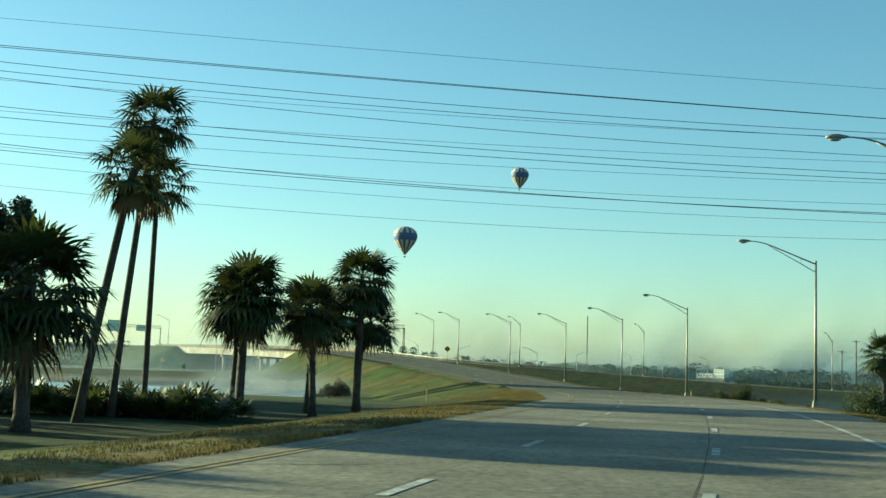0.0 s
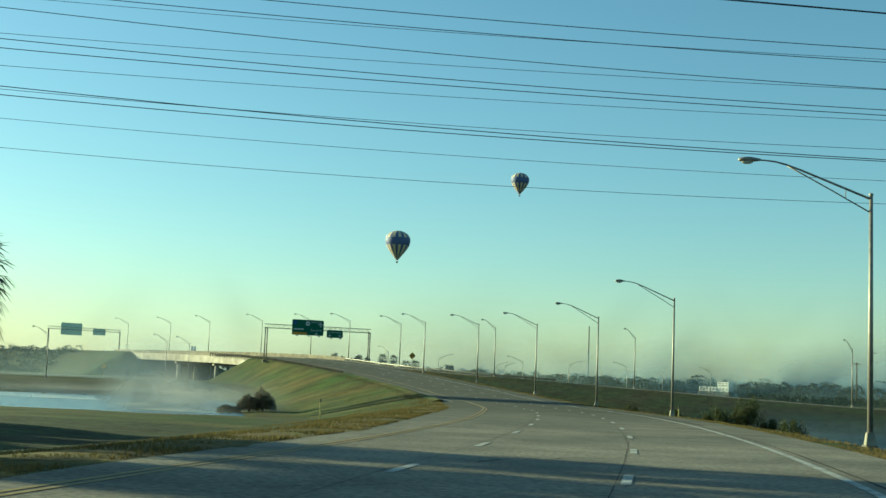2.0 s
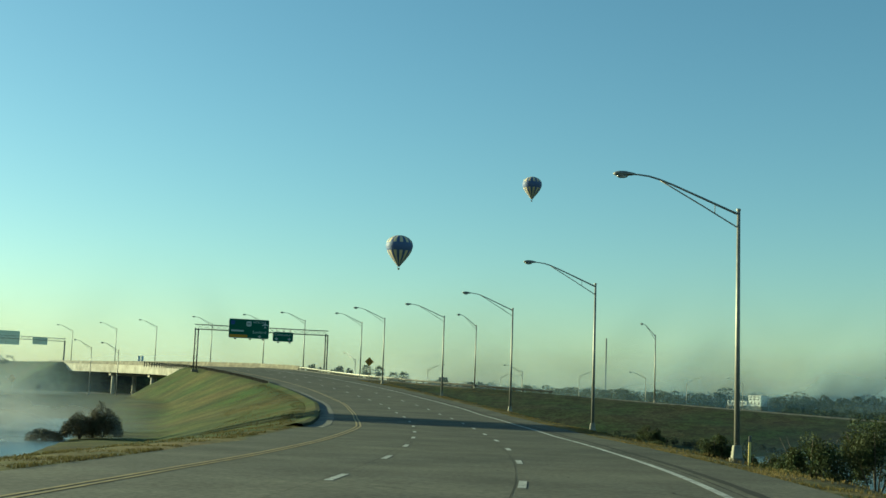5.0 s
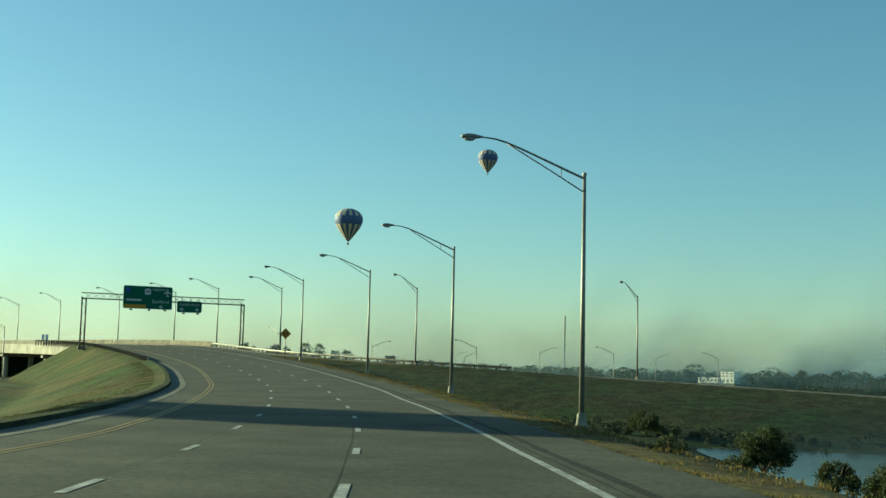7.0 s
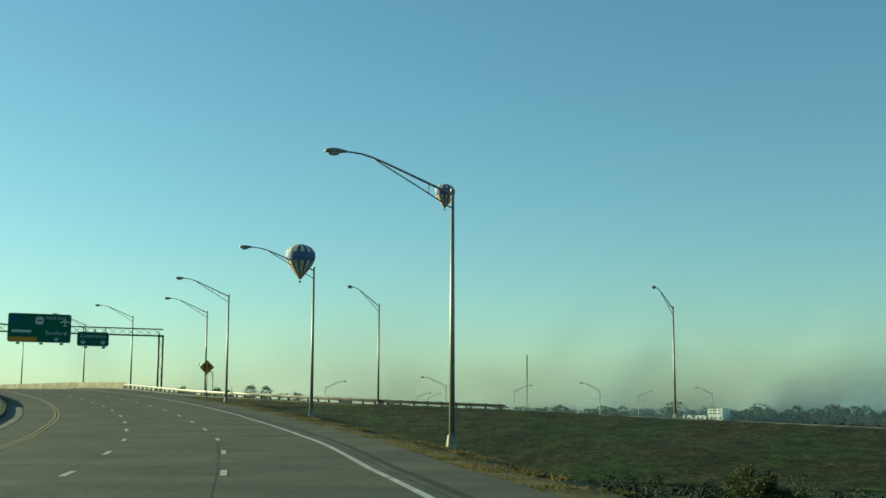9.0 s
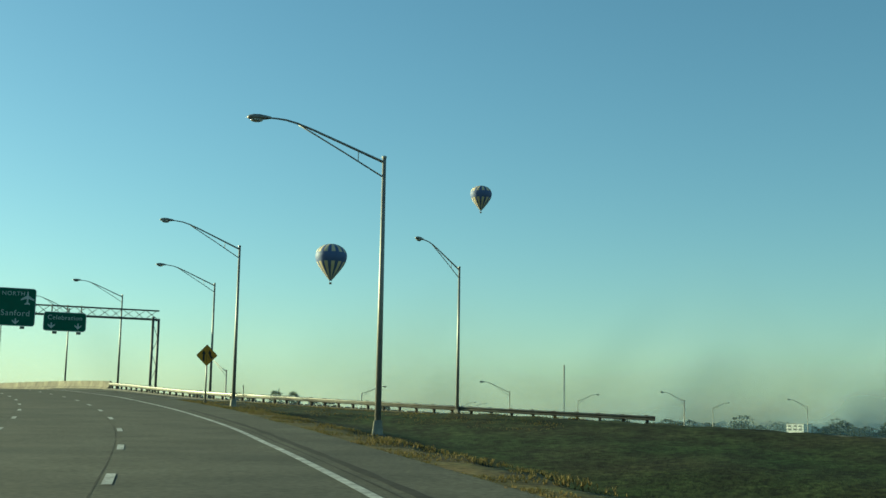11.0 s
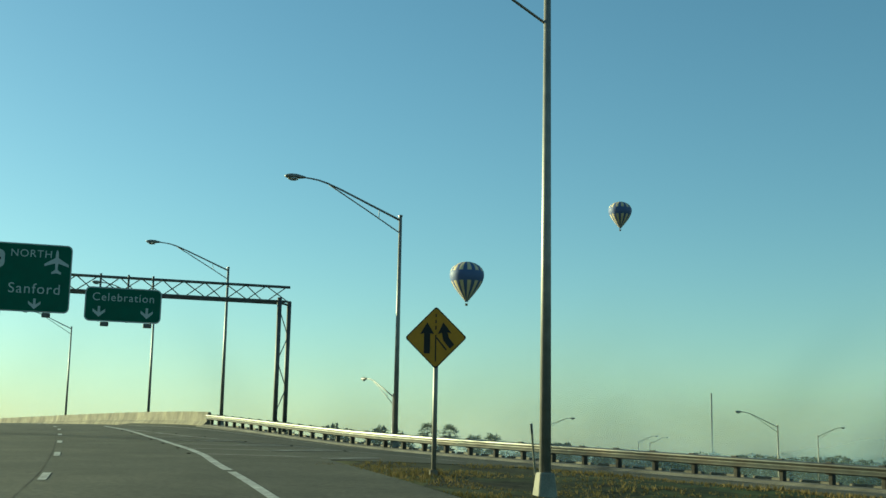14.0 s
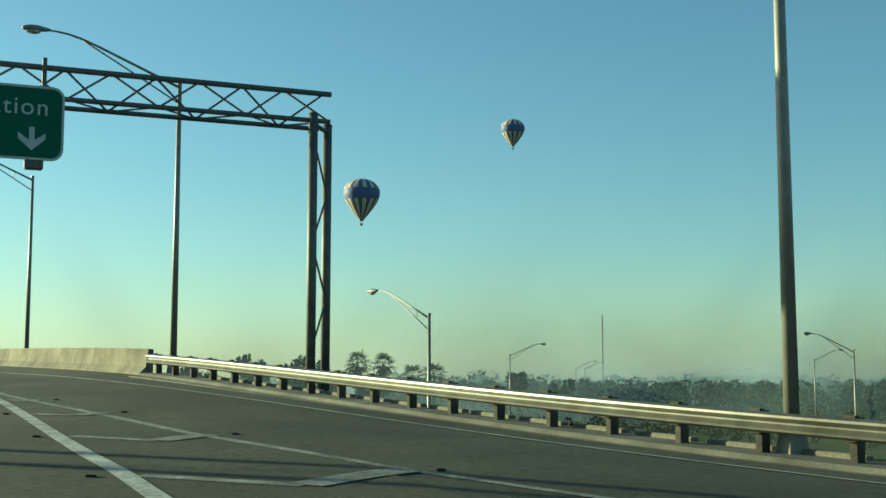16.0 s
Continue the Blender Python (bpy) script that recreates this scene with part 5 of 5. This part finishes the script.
# an unseen hedge, added so that its shadow darkens the verge grass
for k, (x, y) in enumerate(((-19.0, 45.0), (-20.0, 49.5), (-21.0, 54.0), (-22.0, 58.5), (-23.5, 64.0), (-25.5, 70.0))):
    build_bush(x, y, 4.8, 4.6, 180 + k, "unseen tall dark hedge shrub that shades the verge", count=3600, leaf=0.13)


def build_palmetto(x, y, r, seed):
    rng = random.Random(seed)
    ob = thing("palmetto", pose(x, y, float(ground_z([x], [y])[0]) - 0.05), "low dark spiky palmetto clump under the palms", "shrub", "undergrowth below the palms")
    bm = bmesh.new()
    for k in range(22):
        pitch = rng.uniform(0.25, 1.3)
        fan_frond(bm, Vector((rng.uniform(-.4, .4) * r, rng.uniform(-.4, .4) * r, 0)), k * 2.399 + rng.random() * 0.5, pitch, r * rng.uniform(0.5, 0.95),
                  r * rng.uniform(0.45, 0.6), rng, 0.25, 12)
    part("fronds", bm, FROND, ob)
    return ob


for k in range(26):
    rng = random.Random(90 + k)
    build_palmetto(-12.2 + (k % 13) * 0.68 + rng.uniform(-0.3, 0.3), 54.3 + (k // 13) * 3.0 + (k % 13) * 0.25 + rng.uniform(-0.8, 0.8), rng.uniform(0.95, 1.35), 130 + k)


def build_far_tree(x, y, h, w, seed, base=None, leaves=70, low=0.42, tall=0.17):
    rng = random.Random(seed)
    z = -0.6 if base is None else base
    ob = thing("tree", pose(x, y, z), "distant dark broadleaf tree in the haze", "tree", "far trees")
    part("trunk", tube([(0, 0, -0.3), (rng.uniform(-.3, .3), 0, h * 0.35), (rng.uniform(-.6, .6), 0, h * 0.7)], [0.3, 0.22, 0.08], 6), WOOD_BARK, ob)
    bm = bmesh.new()
    for k in range(7):
        c = Vector((rng.uniform(-0.34, 0.34) * w, rng.uniform(-0.34, 0.34) * w, h * rng.uniform(low, 0.82)))
        leaf_clump(bm, c, (w * 0.24, w * 0.24, h * tall), leaves, 0.5, rng)
    part("crown", bm, FAR_LEAF, ob)
    return ob


def build_far_woods():
    """Belts of distant woods: a near one beyond the slip road and a far one along the horizon."""
    rng = random.Random(7)
    for name, count, a0, a1, d0, d1, h0, h1, leaf, n in (("far_woods", 900, -42, 52, 760, 1050, 6, 11, 0.9, 60), ("near_woods", 900, -3, 48, 400, 580, 4.2, 7.0, 0.40, 230), ("scrub", 1500, 0, 50, 262, 400, 1.0, 2.4, 0.24, 70)):
        verts, faces = [], []
        for k in range(count):
            a = radians(rng.uniform(a0, a1))
            d = rng.uniform(d0, d1)
            x, y = math.sin(a) * d, 150 + math.cos(a) * d
            if name != "far_woods" and y < 570 and (0.19 < (x - 22) / (y - 131) < 0.245 or 0.175 < (x - 8) / (y - 14) < 0.215):
                continue
            h = rng.uniform(h0, h1) * (1.35 if rng.random() < 0.06 else 1.0)
            w = h * rng.uniform(0.7, 1.2)
            for _ in range(n):
                u, v = rng.uniform(0, 2 * math.pi), rng.uniform(-1, 1)
                r = math.sqrt(1 - v * v) * rng.uniform(0.6, 1.0)
                p = Vector((x + math.cos(u) * r * w * 0.5, y + math.sin(u) * r * w * 0.5, h * (0.5 + 0.5 * v) - 0.6))
                q = Vector((rng.gauss(0, 1), rng.gauss(0, 1), rng.gauss(0, 1))).normalized()
                e = q.cross(Vector((rng.gauss(0, 1), rng.gauss(0, 1), rng.gauss(0, 1)))).normalized()
                s = leaf * rng.uniform(0.6, 1.4)
                i = len(verts)
                verts += [p - q * s, p + e * s * 0.6, p + q * s, p - e * s * 0.6]
                faces.append((i, i + 1, i + 2, i + 3))
        tagged(new(name, mesh_from(name, verts, faces, FAR_LEAF)), "distant dark belt of woods beyond the road", "woods", kind="stuff")


build_far_woods()


def build_bank_scrub(name, label, seed, line, count, near, far, h0, h1, leaf, quads, mat=FAR_LEAF):
    """Low dark shrubs scattered along one side of a line, between two distances from it."""
    rng = random.Random(seed)
    verts, faces = [], []
    for k in range(count):
        i = rng.randrange(len(line) - 1)
        t = Vector((*(line[i + 1] - line[i]), 0)).normalized()
        d = near + (far - near) * rng.random() ** 1.2
        x, y = line[i, 0] - t.y * d, line[i, 1] + t.x * d
        z = float(ground_z([x], [y])[0])
        h = rng.uniform(h0, h1) * (1.6 if rng.random() < 0.08 else 1.0)
        for _ in range(quads):
            u, v = rng.uniform(0, 2 * math.pi), rng.uniform(-0.3, 1)
            r = math.sqrt(1 - v * v) * rng.uniform(0.5, 1.0) * h * 0.8
            p = Vector((x + math.cos(u) * r, y + math.sin(u) * r, z + h * (0.3 + 0.7 * v)))
            q = Vector((rng.gauss(0, 1), rng.gauss(0, 1), rng.gauss(0, 1))).normalized()
            e = q.cross(Vector((rng.gauss(0, 1), rng.gauss(0, 1), rng.gauss(0, 1)))).normalized()
            s = leaf * rng.uniform(0.6, 1.4)
            n = len(verts)
            verts += [p - q * s, p + e * s * 0.6, p + q * s, p - e * s * 0.6]
            faces.append((n, n + 1, n + 2, n + 3))
    tagged(new(name, mesh_from(name, verts, faces, mat)), label, "scrub", kind="stuff")


build_bank_scrub("ditch_scrub", "dark leafy scrub along the foot of the bank", 23, smooth_line([(32.0, 240.0), (36.5, 230.5), (42.0, 226.5), (52.0, 223.0), (70.0, 216.0)], 1.0, 3.0),
                 150, -4.0, 4.5, 0.25, 0.9, 0.06, 180, FAR_LEAF)
build_bank_scrub("bank_scrub", "dark scrub on the bank beyond the bridge", 17, stretch(EDGE, 436, 640), 1300, 15.5, 35.5, 0.8, 1.9, 0.24, 40)
# trees out of view, added as shade casters for the road and lawn
for k, (x, y, h, w) in enumerate(((-20.0, 49.0, 9.5, 6.0), (-19.0, 44.5, 9.0, 5.0), (-18.0, 39.5, 8.5, 3.6), (-31.0, 82.0, 8.0, 6.5), (-33.0, 88.0, 8.5, 6.5), (-35.5, 94.5, 9.0, 6.5), (-38.0, 101.0, 9.5, 6.5), (-40.5, 107.0, 10.0, 6.5), (-30.0, 76.0, 7.5, 6.0))):
    build_far_tree(x, y, h, w, 360 + k, base=0.3, leaves=520, low=0.42 if y > 70 else 0.76, tall=0.17 if y > 70 else 0.10)["label"] = "unseen leafy dark tree that shades the road and lawn"
FAR_PALM = "distant palm standing above the bank"
for k, (x, y, h) in enumerate(((-19.6, 482, 11.6), (-15.6, 482, 11.3), (-11.2, 482, 9.6), (-7.9, 483, 10.0))):
    build_palm("palm_tree", x, y, h, 2.35, 0.2, 200 + k, FAR_PALM, fronds=22, leaflets=9, dead=3, boots=False)
for k, (x, y, h, w) in enumerate(((-35.2, 480, 10.9, 5), (-28.6, 480, 11.3, 6), (-24.2, 485, 10.6, 5.5), (-42, 472, 9.4, 5), (-17.6, 486, 9.4, 5), (4.6, 480, 8.6, 3.4), (-2, 500, 8.4, 5), (12, 488, 7.0, 4), (17, 492, 7.6, 5), (-60, 470, 8, 6),
                                  (-78, 500, 9, 7), (-95, 520, 9, 8), (-130, 560, 10, 8), (-150, 575, 9, 8), (-112, 545, 9, 7), (-175, 560, 10, 9), (-200, 570, 10, 9), (-100, 452, 7, 6), (-108, 462, 8, 7), (-118, 470, 7, 6), (-126, 480, 8, 7), (-138, 486, 8, 7), (-112, 450, 6, 6), (-150, 500, 8, 7))):
    build_far_tree(x, y, h, w, 300 + k)
# unseen 34 m trees by the lake, added to shade the road's bend
for k, (x, y, h, w) in enumerate(((-72, 217.5, 34, 9), (-73, 214.5, 34, 9), (-71, 211.5, 34, 9))):
    build_far_tree(x, y, h, w, 340 + k, base=-2.9, leaves=360, low=0.5, tall=0.15)["label"] = "unseen tall leafy tree that shades the bend"


def build_far_building():
    b = thing("white_building", pose(113, 552, 1.6, 0, 0, -48), "low sunlit white building with a raised end", "building")
    part("wall", box((14.6, 4, 1.9), (0, 0, 0.95), bevel=0.05), WHITE_PAINT, b)
    part("upper_storey", box((5.4, 4, 1.95), (4.6, 0, 2.88), bevel=0.05), WHITE_PAINT, b)
    part("roof", box((9.4, 4.2, 0.14), (-2.7, 0, 1.97), bevel=0.03), PALE_CONCRETE, b)
    part("roof", box((5.6, 4.2, 0.14), (4.6, 0, 3.93), bevel=0.03), PALE_CONCRETE, b)
    part("footing", box((15.4, 4.4, 3.0), (0, 0, -1.5)), CONCRETE, b)
    for k in range(9):
        part("window", box((0.62, 0.1, 0.75), (-6.5 + k * 1.62, -2.02, 1.05)), DARK_STEEL, b)
    for row in (2.45, 3.35):
        for k in range(3):
            part("window", box((1.0, 0.1, 0.5), (2.95 + k * 1.65, -2.02, row)), DARK_STEEL, b)


build_far_building()
mast = part("radio_mast", tube([(0, 0, 0), (0, 0, 56)], [0.8, 0.6], 8), DARK_STEEL)
mast.matrix_world = pose(123.4, 1249.6, 2)
tagged(mast, "thin tall distant steel mast", "mast")


def build_utility_pole(x, y, h):
    """A bare timber pole with one crossarm and its insulators."""
    z = float(ground_z([x], [y])[0])
    p = thing("utility_pole", pose(x, y, z, 0, 0, -25), "tall hazy timber utility pole with a crossarm", "utility pole", "utility poles")
    part("pole", tube([(0, 0, -0.5), (0, 0, h)], [0.24, 0.16], 8), WOOD_BARK, p, smooth=True)
    part("crossarm", box((2.6, 0.16, 0.18), (0, -0.2, h - 0.5), bevel=0.02), WOOD_BARK, p)
    for u in (-1.15, -0.4, 0.4, 1.15):
        part("insulator", tube([(u, -0.2, h - 0.42), (u, -0.2, h - 0.16)], [0.07, 0.05], 6), DARK_STEEL, p)


build_utility_pole(132.1, 428.0, 13.3)
build_utility_pole(136.3, 426.1, 16.8)


def build_stake(x, y, h, label):
    z = float(ground_z([x], [y])[0])
    s = thing("marker_post", pose(x, y, z, 2, -5 if y > 200 else 1), label, "marker post", "marker posts")
    part("stake", box((0.10 if h > 1.4 else 0.05, 0.04, h), (0, 0, h / 2 - 0.1), bevel=0.008), MARKER if h > 1.4 else WEATHERED, s)
    part("cap", box((0.105 if h > 1.4 else 0.064, 0.045, 0.25), (0, 0, h - 0.2), bevel=0.008), DARK_STEEL, s)


WEATHERED = material("weathered_post", (0.26, 0.23, 0.16), 0.9, spread=0.3, scale=8)
MARKER = material("marker_yellow", (0.75, 0.58, 0.20), 0.7, spread=0.15, scale=5)
build_stake(1.8, 137.4, 1.7, "slim yellow marker post in the grass")
build_stake(31.03, 145.8, 1.6, "slim yellow marker post beside the road")
build_stake(3.3, 290.0, 1.3, "thin leaning marker post beside the guardrail")


def far_lamps():
    for x, y, z, turn in ((-8.2, 350.0, -1.2, -53), (1.6, 448.0, -0.8, 200), (27.4, 397.0, -1.6, 20), (46.0, 468.0, -1.0, 200),
                          (26.6, 575.0, -1.0, 200), (62.0, 436.0, -1.4, 20), (22.8, 560.0, -1.0, 200), (95.0, 470.0, -1.4, 20), (86.0, 520.0, -1.0, 200),
                          (-65.9, 356.8, -0.4, 60), (-60.1, 357.2, -0.8, 60), (-80.0, 309.0, -0.9, 65)):
        ob = copy_thing(LAMP, pose(x, y, z, 0, 0, turn))
        ob["label"] = "distant street lamp along the lower road in mist"
        ob["group"] = "far street lamps"


far_lamps()


def lower_road():
    """The lower road that passes under the bridge."""
    line = smooth_line([(-240, 250), (-150, 318), (-95, 362), (-60, 396), (-20, 432), (40, 470), (140, 520), (320, 590)], 3.0, 12.0)
    a, b = offset(line, 8.0), offset(line, -8.0)
    up = lambda p: np.c_[p, ground_z(p[:, 0], p[:, 1]) + 0.12]
    tagged(new("lower_road", ribbon(up(a), up(b), ASPHALT, "lower_road", 4)), "flat grey road passing under the bridge", "road", kind="structure")


lower_road()


def build_far_sign():
    x, y = -78.6, 346.2
    z = float(ground_z([x], [y])[0])
    s = thing("warning_sign", pose(x, y, z), "small distant yellow diamond sign by the lower road", "road sign")
    part("post", tube([(0, 0.05, 0), (0, 0.05, 3.2)], 0.05, 8), STEEL, s)
    ob = part("face", rounded_panel(1.1, 1.1, 0.06, 0.02), SIGN_YELLOW, s)
    ob.matrix_local = pose(0, 0, 2.9, 90, 0, 0) @ pose(0, 0, 0, 0, 0, 45)


build_far_sign()


def build_panels():
    p = thing("barrier_panel", pose(-73.6, 420.5, float(road_z(420)) - 0.1, 0, 0, 40), "pair of pale upright panels on the bridge", "barrier")
    for x in (-0.45, 0.45):
        part("panel", box((0.7, 0.12, 2.2), (x, 0, 1.5), bevel=0.03), WHITE_PAINT, p)
        part("post", box((0.08, 0.08, 1.0), (x, 0.05, 0.3)), STEEL, p)


build_panels()

# ==== morning mist and painted distance haze ====


def veil(name, knots, z0, height, mat, label, seed, bow=3.0, ends=0.12, top=0.0, step=4.0):
    """An upright wavy sheet for mist and painted haze along a line, thinning to its ends and its top."""
    line = smooth_line(knots, step, 2.5 * step)
    n, m = len(line), 10
    verts, faces, thin = [], [], []
    for i in range(n):
        u = i / (n - 1)
        edge = min(1.0, u / ends, (1 - u) / ends)
        edge = edge * edge * (3 - 2 * edge)
        for j in range(m + 1):
            v = j / m
            wob = bow * noise.noise(Vector((line[i, 0] * 0.03, v * 2.0, seed)))
            tall = height * (1.0 + 0.45 * noise.noise(Vector((line[i, 0] * 0.022, line[i, 1] * 0.022, seed + 5))))
            verts.append((line[i, 0] + wob * 0.5, line[i, 1] + wob, z0 + tall * v))
            foot = 1.0 if top == 0 else min(1.0, v / top)
            thin.append(edge * foot * (1 - v) ** 1.3)
    for i in range(n - 1):
        for j in range(m):
            a = i * (m + 1) + j
            faces.append((a, a + 1, a + m + 2, a + m + 1))
    me = mesh_from(name, verts, faces, mat, True)
    me.attributes.new("thin", 'FLOAT', 'POINT').data.foreach_set("value", thin)
    return tagged(new(name, me), label, "mist", kind="stuff")


LAKE_MIST = mist_material("lake_mist", 0.42, 0.035, (0.85, 0.86, 0.84), 0.30, 0.68)
# shade over the pond is put into this mist's dark colour
SHADED_POND_MIST = mist_material("shaded_pond_mist", 0.62, 0.05, (0.12, 0.16, 0.18), 0.05, 0.5)
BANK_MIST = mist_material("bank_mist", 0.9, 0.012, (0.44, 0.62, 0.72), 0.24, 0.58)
# distance haze is painted: tinted see-through sheets hung before far things
HAZE_SHEET = mist_material("haze", 0.5, 0.006, (0.52, 0.66, 0.76), 0.05, 0.65)
THIN_HAZE_SHEET = mist_material("thin_haze_sheet", 0.24, 0.006, (0.50, 0.64, 0.72), 0.05, 0.65)
for k, (y, h) in enumerate(((178, 1.6), (205, 2.2), (236, 2.4), (262, 2.6))):
    veil("lake_mist", [(-230, y + 20), (-120, y + 6), (-60, y), (-14 - k * 4, y - 4)], -2.8, h + 1.0, LAKE_MIST, "pale sunlit mist rising from the lake", k + 1)
PLUME = mist_material("plume_mist", 0.5, 0.13, (0.85, 0.83, 0.76), 0.05, 0.5)
for k, (dx, dy, h, wide) in enumerate(((0, 0, 12, 9), (2, 4, 10, 7), (-2, -4, 8, 9), (5, -6, 5.5, 13), (9, 3, 5, 14), (12, -14, 3.2, 13), (8, -22, 2.4, 13))):
    veil("lake_mist", [(-33 + dx + wide * u, 221 + dy - 0.3 * wide * u) for u in (-1, -0.5, 0, 0.5, 1)], -2.8, h + 1.5, PLUME,
         "pale sunlit plume of mist rising from the lake", 9 + k, ends=0.45, step=0.6)
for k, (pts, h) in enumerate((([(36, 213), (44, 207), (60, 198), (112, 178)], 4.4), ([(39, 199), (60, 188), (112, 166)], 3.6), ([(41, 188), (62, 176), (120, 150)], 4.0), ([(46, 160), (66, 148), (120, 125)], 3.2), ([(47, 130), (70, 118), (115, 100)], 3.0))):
    veil("shaded_pond_mist", pts, -2.6, h, SHADED_POND_MIST, "thin mist over the roadside pond, darkened in colour for shade", 11 + k, ends=0.2)
# a dark grey-green sheet paints the haze over scrub and near woods
NEAR_HAZE_SHEET = mist_material("near_haze_sheet", 0.56, 0.006, (0.17, 0.21, 0.175), 0.0, 0.5)
veil("haze", [(-14, 402), (60, 394), (160, 362), (330, 280), (420, 210)], -2.0, 15, NEAR_HAZE_SHEET, "dark see-through sheet standing in for haze over the scrub", 35, bow=5)
veil("haze", [(-60, 500), (60, 480), (200, 440), (420, 330)], -2.0, 22, THIN_HAZE_SHEET, "pale see-through sheet standing in for haze before the far woods", 32, bow=6)
veil("haze", [(-90, 425), (-40, 450), (0, 455), (30, 448)], 0.0, 22, THIN_HAZE_SHEET, "thin see-through sheet standing in for haze before the far palms", 36, bow=4)
veil("haze", [(-180, 322), (-120, 334), (-90, 338), (-58, 346)], -1.0, 24, THIN_HAZE_SHEET, "pale see-through sheet standing in for haze before the far gantry", 37, bow=3)
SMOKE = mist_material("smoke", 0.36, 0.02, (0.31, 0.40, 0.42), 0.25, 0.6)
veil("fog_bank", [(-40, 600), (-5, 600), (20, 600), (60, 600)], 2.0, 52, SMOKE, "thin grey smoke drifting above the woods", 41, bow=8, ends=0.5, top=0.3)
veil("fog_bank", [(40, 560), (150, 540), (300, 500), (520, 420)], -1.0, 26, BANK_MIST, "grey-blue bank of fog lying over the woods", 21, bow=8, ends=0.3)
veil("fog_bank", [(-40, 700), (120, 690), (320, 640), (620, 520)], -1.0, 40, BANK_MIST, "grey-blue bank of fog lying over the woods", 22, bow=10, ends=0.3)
veil("haze", [(-700, 560), (-300, 640), (0, 660), (300, 640), (800, 480)], -2.0, 60, HAZE_SHEET, "pale see-through sheet standing in for haze before the far woods", 31, bow=6)

# ==== grass tufts along the verges ====


def build_tufts():
    rng = np.random.default_rng(5)
    verts, faces = [], []

    def tufts(line, off0, off1, y0, y1, count, h0, h1):
        c = stretch(line, y0, y1)
        t = np.gradient(c[:, :2], axis=0)
        t /= np.linalg.norm(t, axis=1)[:, None]
        i = rng.integers(0, len(c), count)
        u = off0 + (off1 - off0) * rng.random(count) ** 1.6
        if off0 > 0 and line is EDGE:
            u = u + left_w(c[i, 1])
        px = c[i, 0] - t[i, 1] * u + rng.normal(0, 0.4, count) * t[i, 0]
        py = c[i, 1] + t[i, 0] * u + rng.normal(0, 0.4, count) * t[i, 1]
        pz = ground_z(px, py)
        patch = np.array([noise.noise(Vector((a * 0.5, b * 0.5, 4))) for a, b in zip(px, py)])
        for x, y, z, q in zip(px, py, pz, patch):
            if q < -0.15:
                continue
            h = rng.uniform(h0, h1) * (0.7 + q)
            for _ in range(4):
                a = rng.uniform(0, 2 * math.pi)
                d = np.array((math.cos(a), math.sin(a)))
                s = rng.uniform(0.2, 0.9) * h
                w = 0.012 + 0.02 * h
                k = len(verts)
                verts.append((x - d[1] * w, y + d[0] * w, z - 0.03))
                verts.append((x + d[1] * w, y - d[0] * w, z - 0.03))
                verts.append((x + d[0] * s, y + d[1] * s, z + h))
                faces.append((k, k + 1, k + 2))
    tufts(EDGE, 0.05, 7.5, 10, 130, 30000, 0.03, 0.10)
    tufts(EDGE, 0.3, 8.5, 130, 265, 18000, 0.03, 0.09)
    tufts(EDGE, -SHOULDER - 0.1, -SHOULDER - 5, 40, 258, 29000, 0.03, 0.10)
    tufts(EDGE, -SHOULDER - 0.8, -SHOULDER - 5, 258, 290, 4500, 0.03, 0.10)
    ramp = RAMP[:, :2]
    tufts(ramp, 7.3, 14, 284, 300, 5000, 0.03, 0.10)
    tagged(new("grass_tufts", mesh_from("grass_tufts", verts, faces, BLADES)), "dry straw and green grass tufts along the verge", "grass", kind="stuff")


build_tufts()
